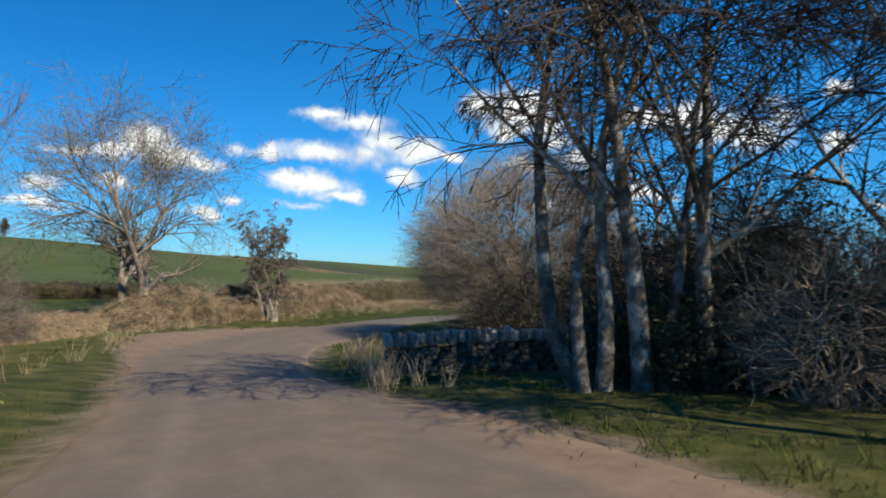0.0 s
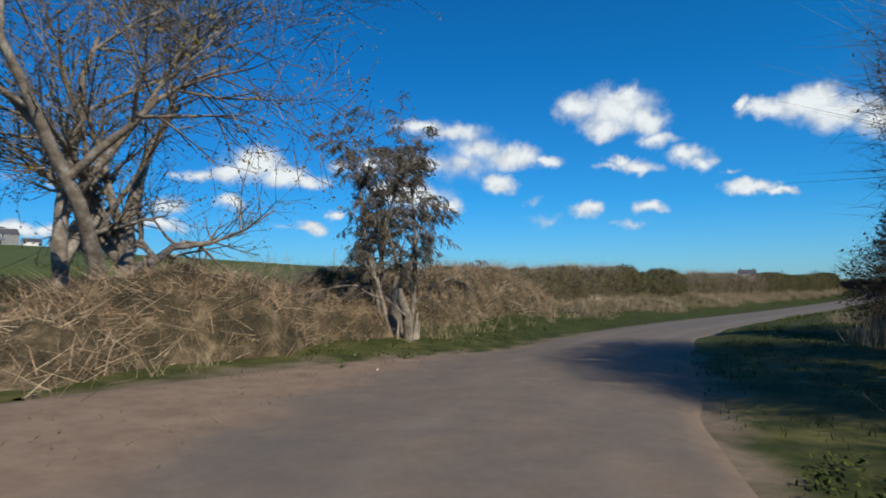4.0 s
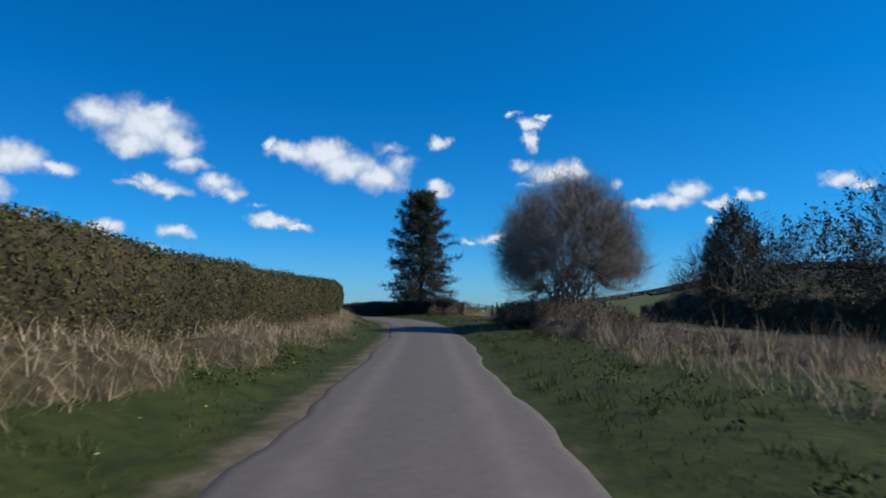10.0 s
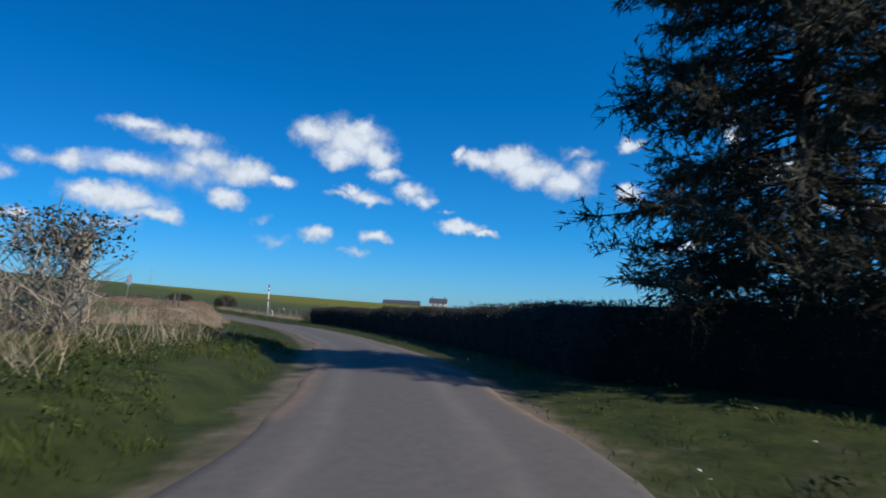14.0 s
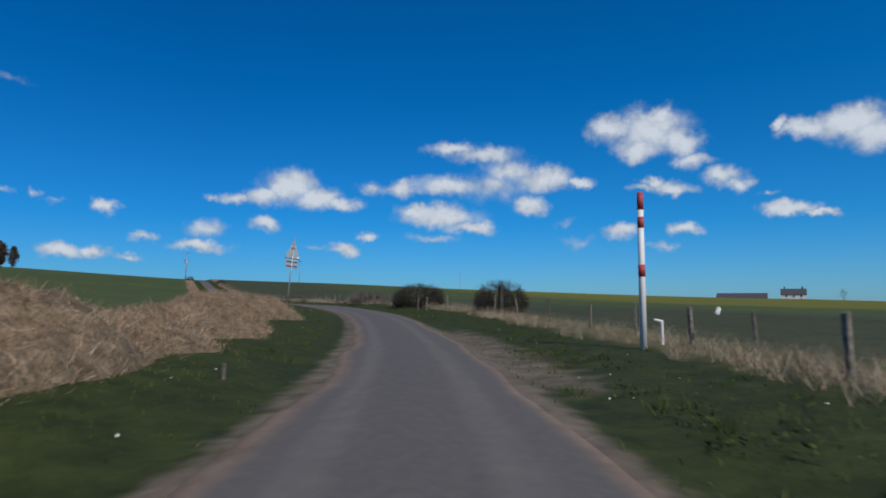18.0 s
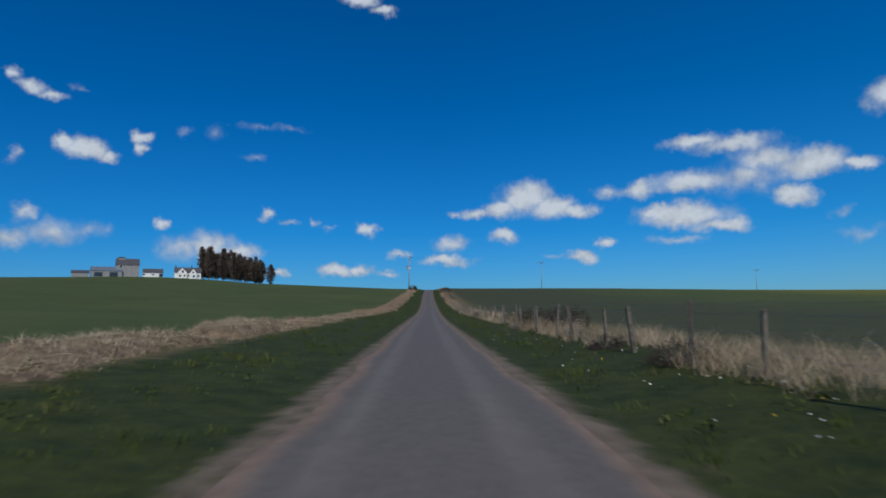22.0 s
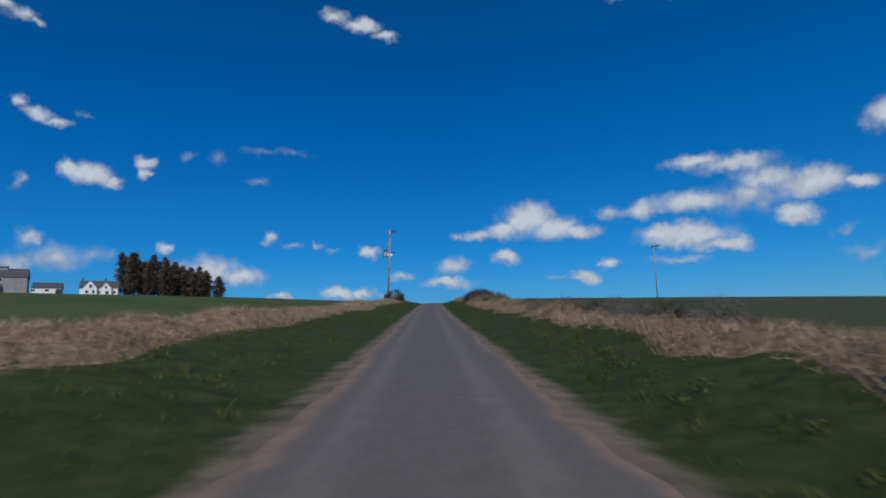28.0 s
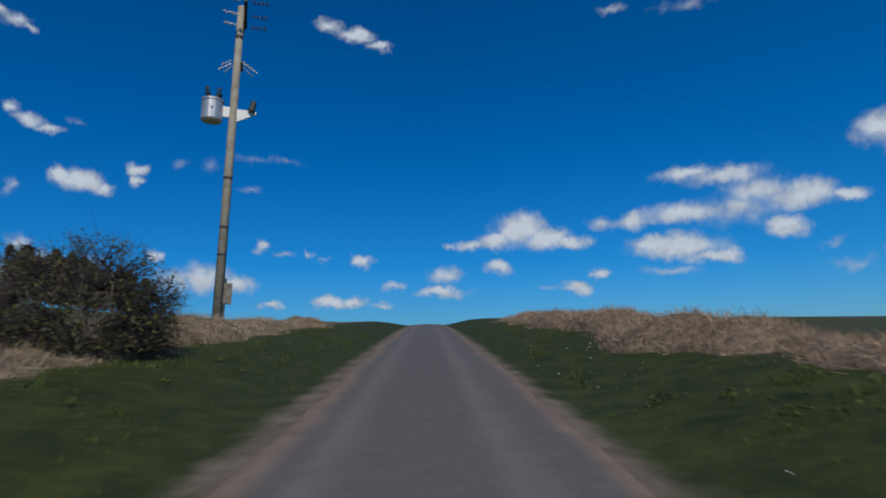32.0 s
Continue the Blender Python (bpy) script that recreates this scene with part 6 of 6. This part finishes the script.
def electricity_pole(place, height, turn, kit, label, lean=0.0):
    t = thing("electricity_pole", label, "utility pole", place, turn)
    t.matrix_basis = pose(*place, 0, lean, 0) @ pose(0, 0, 0, 0, 0, turn)
    part("mast", rod(bmesh.new(), (0, 0, -0.5), (0, 0, height), 0.21 if kit else 0.13, 0.15 if kit else 0.09, 14), M_POLE, t, smooth=True)
    part("crossarm", box(bmesh.new(), 2.6, 0.14, 0.16, Matrix.Translation((0, -0.2, height - 0.35)), 0.01), M_DARK, t)
    part("brace", rod(bmesh.new(), (0.7, -0.18, height - 0.4), (0.05, -0.16, height - 1.3), 0.03, 0.03, 6), M_DARK, t)
    part("brace", rod(bmesh.new(), (-0.7, -0.18, height - 0.4), (-0.05, -0.16, height - 1.3), 0.03, 0.03, 6), M_DARK, t)
    for x in (-1.15, 0.1, 1.15):
        for sgn in (-1, 1):
            part("insulator", insulator(bmesh.new(), (x, sgn * 0.25 - 0.2, height - 0.35), (x, sgn * 1.0 - 0.2, height - 0.3), 4, 0.1), M_DARK if sgn < 0 else M_STEEL, t)
    if not kit:
        return t
    part("steel_strap", rod(bmesh.new(), (0, 0, height - 1.6), (0, 0, height - 1.45), 0.18, 0.18, 14), M_DARK, t)
    part("fuse_bracket", box(bmesh.new(), 0.9, 0.1, 0.1, Matrix.Translation((0, -0.2, height - 2.9)), 0.01), M_DARK, t)
    for x, y in ((-0.42, -0.55), (-0.1, -0.7), (0.35, -0.55), (-0.42, 0.5), (0.1, 0.6), (0.4, 0.45)):
        part("fuse", insulator(bmesh.new(), (x * 0.7, y * 0.4, height - 2.8), (x, y * 1.3, height - 3.15), 3, 0.065), M_STEEL, t)
    zc = height - 5.15
    bm = bmesh.new()
    for a, b, r0, r1 in ((-0.5, -0.42, 0.36, 0.42), (-0.42, 0.38, 0.42, 0.42), (0.38, 0.46, 0.45, 0.45), (0.46, 0.52, 0.42, 0.3)):
        rod(bm, (0, 0.88, zc + a * 1.05), (0, 0.88, zc + b * 1.05), r0 * 1.08, r1 * 1.08, 20)
    can = part("transformer_can", bm, M_STEEL, t, "grey steel transformer drum", smooth=False)
    for x, y in ((-0.24, 0.7), (0.24, 0.7), (-0.24, 1.06), (0.24, 1.06)):
        part("bushing", insulator(bmesh.new(), (x, y, zc + 0.5), (x * 1.5, y + (y - 0.88) * 0.5, zc + 0.98), 4, 0.13), M_DARK, can)
    part("drum_badge", box(bmesh.new(), 0.08, 0.01, 0.1, pose(-0.46, 0.88, zc, 0, 0, 90), 0.002), M_DARK, can)
    part("bracket", box(bmesh.new(), 0.12, 0.6, 0.5, Matrix.Translation((0, 0.3, zc)), 0.02), M_WHITE, t)
    bm = bmesh.new()
    f = bm.faces.new([bm.verts.new(v) for v in ((-0.05, -0.15, zc - 0.4), (-0.05, -1.0, zc + 0.08), (-0.05, -0.95, zc + 0.18), (-0.05, -0.15, zc + 0.2))])
    g = bmesh.ops.extrude_face_region(bm, geom=[f])
    for v in g["geom"]:
        if isinstance(v, bmesh.types.BMVert):
            v.co.x += 0.1
    bmesh.ops.recalc_face_normals(bm, faces=bm.faces)
    part("gusset", bm, M_WHITE, t)
    bm = bmesh.new()
    for i, x in enumerate((-0.14, 0.04)):
        rod(bm, (x, -0.75, zc + 0.14), (x, -0.85, zc + 0.6), 0.15, 0.12, 10)
    part("arrester", bm, M_DARK, t)
    for z in (height - 8.2, height - 10.4, height - 11.6):
        part("strap", rod(bmesh.new(), (0, 0, z), (0, 0, z + 0.1), 0.2, 0.2, 14), M_DARK, t)
    part("cable_guard", box(bmesh.new(), 0.1, 0.09, 1.7, Matrix.Translation((0.03, -0.24, 1.4)), 0.01), M_DARK, t)
    part("meter_box", box(bmesh.new(), 0.12, 0.34, 0.9, Matrix.Translation((-0.02, -0.36, 1.6)), 0.02), M_POST, t)
    part("conduit", rod(bmesh.new(), (0.2, 0.02, 0), (0.19, 0.02, zc - 0.4), 0.02, 0.02, 6), M_DARK, t)
    return t


px, py = 126.2, 465.8
z0 = float(land((px, py))[0])
electricity_pole((px - 0.35, py, z0), 24.9 - z0, 108, True, "wooden electricity pole carrying a grey transformer drum", 2.4)
z1 = float(land((188.1, 488.8))[0])
electricity_pole((188.1, 488.8, z1), 23.6 - z1, 108, False, "slim wooden electricity pole standing in the field")
z2 = float(land((305.5, 517.4))[0])
electricity_pole((305.5, 517.4, z2), 11.5, 108, False, "slim wooden electricity pole far out in the field")
z3 = float(land((-178, 604))[0])
electricity_pole((-178, 604, z3), 18, 108, False, "slim wooden electricity pole near the farm")


def overhead_line():
    t = thing("overhead_line", "thin overhead wires strung between the electricity poles", "power line")
    a, b = np.array([px, py, 24.55]), np.array([188.1, 488.8, 23.25])
    g = (b - a) / np.linalg.norm(b - a)
    n = np.array([-g[1], g[0], 0])
    for off in (-1.1, 0.1, 1.1):
        u = np.linspace(0, 1, 15)[:, None]
        p = a + n * off + g * 1.0 + (b - a - g * 2.0) * u - np.array([0, 0, 1.0]) * (4 * 0.8 * u * (1 - u))
        arr_part("wire", *prisms(p[:-1], p[1:], np.full(14, 0.003), np.full(14, 0.003), 4), M_DARK, t)


overhead_line()


# ---- the farm on the hill, and the house over the fields ----


def gabled(name, label, place, turn, w, d, h, roof, wall, tile, windows=(), chimneys=(), openings=(), gable=()):
    """A house or shed along x: walls, two roof slopes, windows (x, z, width, height) on its front, which faces -y, and more on its +x gable."""
    t = thing(name, label, "building", place, turn)
    bm = bmesh.new()
    vs = [bm.verts.new(v) for v in ((-w / 2, -d / 2, -3), (w / 2, -d / 2, -3), (w / 2, d / 2, -3), (-w / 2, d / 2, -3), (-w / 2, -d / 2, h), (w / 2, -d / 2, h), (w / 2, d / 2, h), (-w / 2, d / 2, h),
                                    (-w / 2, 0, h + roof), (w / 2, 0, h + roof))]
    for f in ((0, 1, 5, 4), (2, 3, 7, 6), (3, 0, 4, 8, 7), (1, 2, 6, 9, 5)):
        bm.faces.new([vs[i] for i in f])
    bmesh.ops.recalc_face_normals(bm, faces=bm.faces)
    part("wall", bm, wall, t)
    for sgn in (-1, 1):
        bm = bmesh.new()
        ln = math.hypot(d / 2, roof) + 0.4
        m = pose(0, sgn * (d / 4 + 0.12), h + roof / 2 - 0.02, sgn * -math.degrees(math.atan2(roof, d / 2)))
        part("roof", box(bm, w + 0.7, ln, 0.2, m @ Matrix.Translation((0, 0, 0.08))), tile, t)
    for x, z, ww, wh in windows:
        f = part("window", box(bmesh.new(), ww + 0.24, 0.12, wh + 0.24, Matrix.Translation((x, -d / 2 - 0.02, z))), M_WHITE, t)
        part("pane", box(bmesh.new(), ww, 0.06, wh, Matrix.Translation((x, -d / 2 - 0.08, z))), M_GLASS_BAY, f)
    for y, z, ww, wh in gable:
        f = part("window", box(bmesh.new(), 0.12, ww + 0.24, wh + 0.24, Matrix.Translation((w / 2 + 0.02, y, z))), M_WHITE, t)
        part("pane", box(bmesh.new(), 0.06, ww, wh, Matrix.Translation((w / 2 + 0.08, y, z))), M_GLASS_BAY, f)
    # doors; for the cattle shed's open bays, panels coloured as the shade inside
    for x, ww, wh in openings:
        part("door", box(bmesh.new(), ww, 0.1, wh, Matrix.Translation((x, -d / 2 - 0.04, wh / 2))), M_GLASS_BAY, t)
    for x in chimneys:
        part("chimney", box(bmesh.new(), 1.0, 0.8, 2.6, Matrix.Translation((x, 0, h + roof + 0.7))), tile, t)
    return t


house = gabled("white_farmhouse", "white harled farmhouse with dark slate roof", onto(-80, 724), 24, 21, 9, 4.6, 4.6, M_HARL, M_SLATE,
               [(-7, 2, 1.6, 1.5), (1, 2, 1.6, 1.5), (5, 2, 1.6, 1.5), (8.5, 2, 1.4, 1.5)], (-9.5, 3), [(-2, 1.4, 2.4)])
gabled("front_gable_wing", "white gabled wing of the farmhouse with one window", onto(-82.5, 718.5), -66, 8, 7.5, 4.6, 4.2, M_HARL, M_SLATE, [], (), gable=[(0.4, 5.4, 1.5, 2.0), (-1.6, 1.9, 1.5, 1.8), (1.9, 1.9, 1.3, 1.8)])
gabled("front_gable_wing", "second white gabled wing of the farmhouse with dark slates", onto(-74.6, 722.0), -66, 7, 6, 4.6, 3.8, M_HARL, M_SLATE, [], (), gable=[(0.0, 5.2, 1.2, 1.6), (0.6, 1.9, 1.6, 1.8)])
gabled("grain_tower", "tall grey grain tower with pitched roof", onto(-122, 704), 30, 17, 12, 9.5, 5.5, M_GREYWALL, M_SLATE, [(-5, 8, 2, 2)], ())
gabled("tower_cabin", "small cabin on the ridge of the grain tower", onto(-126, 702, 14.2), 30, 5, 3, 1.6, 0.6, M_GREYWALL, M_SLATE)
gabled("low_steading", "low white steading with grey roof", onto(-103, 709), 26, 15, 8, 3.4, 3.4, M_HARL, M_SLATE, [(-7, 2, 2, 1.2), (0, 2, 2, 1.2)], (), [(6, 3, 2.8)])
gabled("cattle_shed", "wide grey cattle shed with dark panels for its shaded open bays", onto(-134, 694), 32, 22, 13, 4.6, 3.6, M_GREYWALL, M_SHEET, [], (), [(-6, 6, 3.6), (5, 6, 3.6)])
gabled("small_shed", "small dark shed at the end of the steading", onto(-150, 685), 32, 12, 9, 3.6, 2.2, M_GREYWALL, M_SLATE)
gabled("distant_house", "white two-storey house with two chimneys over the fields", onto(561, 455, -2), -52, 17, 10, 5.6, 4.4, M_HARL, M_SLATE,
       [(-5, 4.4, 1.4, 1.4), (0, 4.4, 1.4, 1.4), (5, 4.4, 1.4, 1.4), (-5, 1.8, 1.4, 1.6), (5, 1.8, 1.4, 1.6)], (-6, 6))
gabled("distant_barn", "long dark barn beside the white house", onto(538, 483, -2.2), -52, 36, 14, 2.2, 4.2, M_DARKWOOD, M_SLATE)


def far_conifer(place, height, width, seed):
    r = np.random.default_rng(seed)
    t = thing("plantation_conifer", "tall dark conifer in the copse beside the farm", "tree", place, group="copse conifers")
    part("trunk", rod(bmesh.new(), (0, 0, -0.5), (0, 0, height * 0.96), 0.3, 0.05, 6), M_BARK, t)
    m = 400
    f = r.uniform(0, 1, m) ** 0.8
    z = height * (0.08 + 0.92 * f)
    a = r.uniform(0, 2 * math.pi, m)
    rad = width / 2 * np.interp(f, [0, 0.25, 0.55, 0.8, 1], [0.35, 0.8, 1.0, 0.8, 0.3]) * r.uniform(0.3, 1.1, m)
    p = np.column_stack([np.zeros(m), np.zeros(m), z])
    q = np.column_stack([np.cos(a) * rad, np.sin(a) * rad, z + r.normal(size=m) * 0.5 - rad * 0.15])
    L = q + np.column_stack([r.normal(size=m) * 0.6, r.normal(size=m) * 0.6, r.uniform(-0.5, 0.9, m)])
    stuff_part("needle_cover", *join(prisms(p + (q - p) * 0.3, q, np.full(m, 0.32), np.full(m, 0.24), 3), prisms(q, L, np.full(m, 0.26), np.full(m, 0.04), 3)), M_CONIFER, t)


rc = np.random.default_rng(12)
for i in range(36):
    u = i / 35
    x, y = -75 + 50 * u + rc.normal() * 1.5, 740 + 14 * u + rc.normal() * 7
    far_conifer(onto(x, y), rc.uniform(24, 32) * (1 - 0.2 * u), rc.uniform(8, 11.5), 700 + i)
far_conifer(onto(-17.5, 757), 19, 10, 720)
shrub("distant_tree", "small round tree beside the distant house", onto(579, 428), 9.5, 6.5, 730, 8, 220, category="tree")


def hill_wood():
    """Dark plantation along the skyline of the hill across the valley, and a block on its face."""
    r = np.random.default_rng(44)
    P = []
    for a in np.linspace(76, 108, 230):
        way = np.array([math.sin(radians(a)), math.cos(radians(a))])
        d = np.arange(500, 2600, 25.0)
        q = np.array([88.0, 64.0]) + d[:, None] * way
        z = land(q)
        k = int(np.argmax((z + 1.3) / d))
        for back in np.arange(-11, 3) * 16.0:
            P.append((*(q[k] + way * (back + r.uniform(-8, 8)) + r.normal(size=2) * 6), 1.0))
        if 88 < a < 92:
            P += [(*(q[k] - way * b + r.normal(size=2) * 6), 0.8) for b in np.arange(100, 330, 16)]
    P = np.array(P)
    z = land(P[:, :2])
    n = len(P)
    h = r.uniform(6, 10, n) * P[:, 2]
    base = np.column_stack([P[:, :2], z - 1])
    mid, top = base + np.column_stack([np.zeros((n, 2)), h * 0.45]), base + np.column_stack([r.normal(size=(n, 2)) * 1.5, h])
    ob = arr_part("hill_woodland", *join(prisms(base, mid, r.uniform(3, 5, n), r.uniform(5, 7, n), 7), prisms(mid, top, r.uniform(5, 7, n), r.uniform(1, 3, n), 7)), M_FARWOOD, smooth=True)
    tagged(ob, "dark conifer plantation along the skyline of a distant hill", "woodland", kind="stuff")


hill_wood()


def flower_scatter(name, label, mat, bands, seed, size):
    r = np.random.default_rng(seed)
    P = []
    for s0, s1, d0, d1, n in bands:
        P.append(along(r.uniform(s0, s1, n), r.uniform(d0, d1, n)))
    P = np.concatenate(P)
    P = np.column_stack([P, land(P) + r.uniform(0.06, 0.14, len(P))])
    m = len(P)
    V = np.empty((m, 7, 3))
    for k in range(6):
        a = k * math.pi / 3
        V[:, k] = P + np.column_stack([np.full(m, math.cos(a) * size), np.full(m, math.sin(a) * size), r.normal(size=m) * 0.006])
    V[:, 6] = P + np.array([0, 0, size * 0.5])
    F = np.array([[k, (k + 1) % 6, 6] for k in range(6)])
    ob = arr_part(name, V.reshape(-1, 3), (F[None] + (np.arange(m) * 7)[:, None, None]).reshape(-1, 3), mat)
    tagged(ob, label, "flowers", kind="stuff")


flower_scatter("daisies", "small white daisies in the verge", M_DAISY, [(20, 130, -4, -2.2, 40), (130, 250, 2.3, 5, 60), (250, 360, 2.3, 4.6, 260), (440, 530, 2.2, 4.2, 160), (180, 230, -4, -2.2, 20), (300, 360, -4.5, -2.4, 40)], 801, 0.017)
flower_scatter("dandelions", "yellow dandelions in the verge", M_DANDELION, [(260, 350, 2.4, 4.4, 60), (40, 120, -3.6, -2.2, 14)], 802, 0.017)
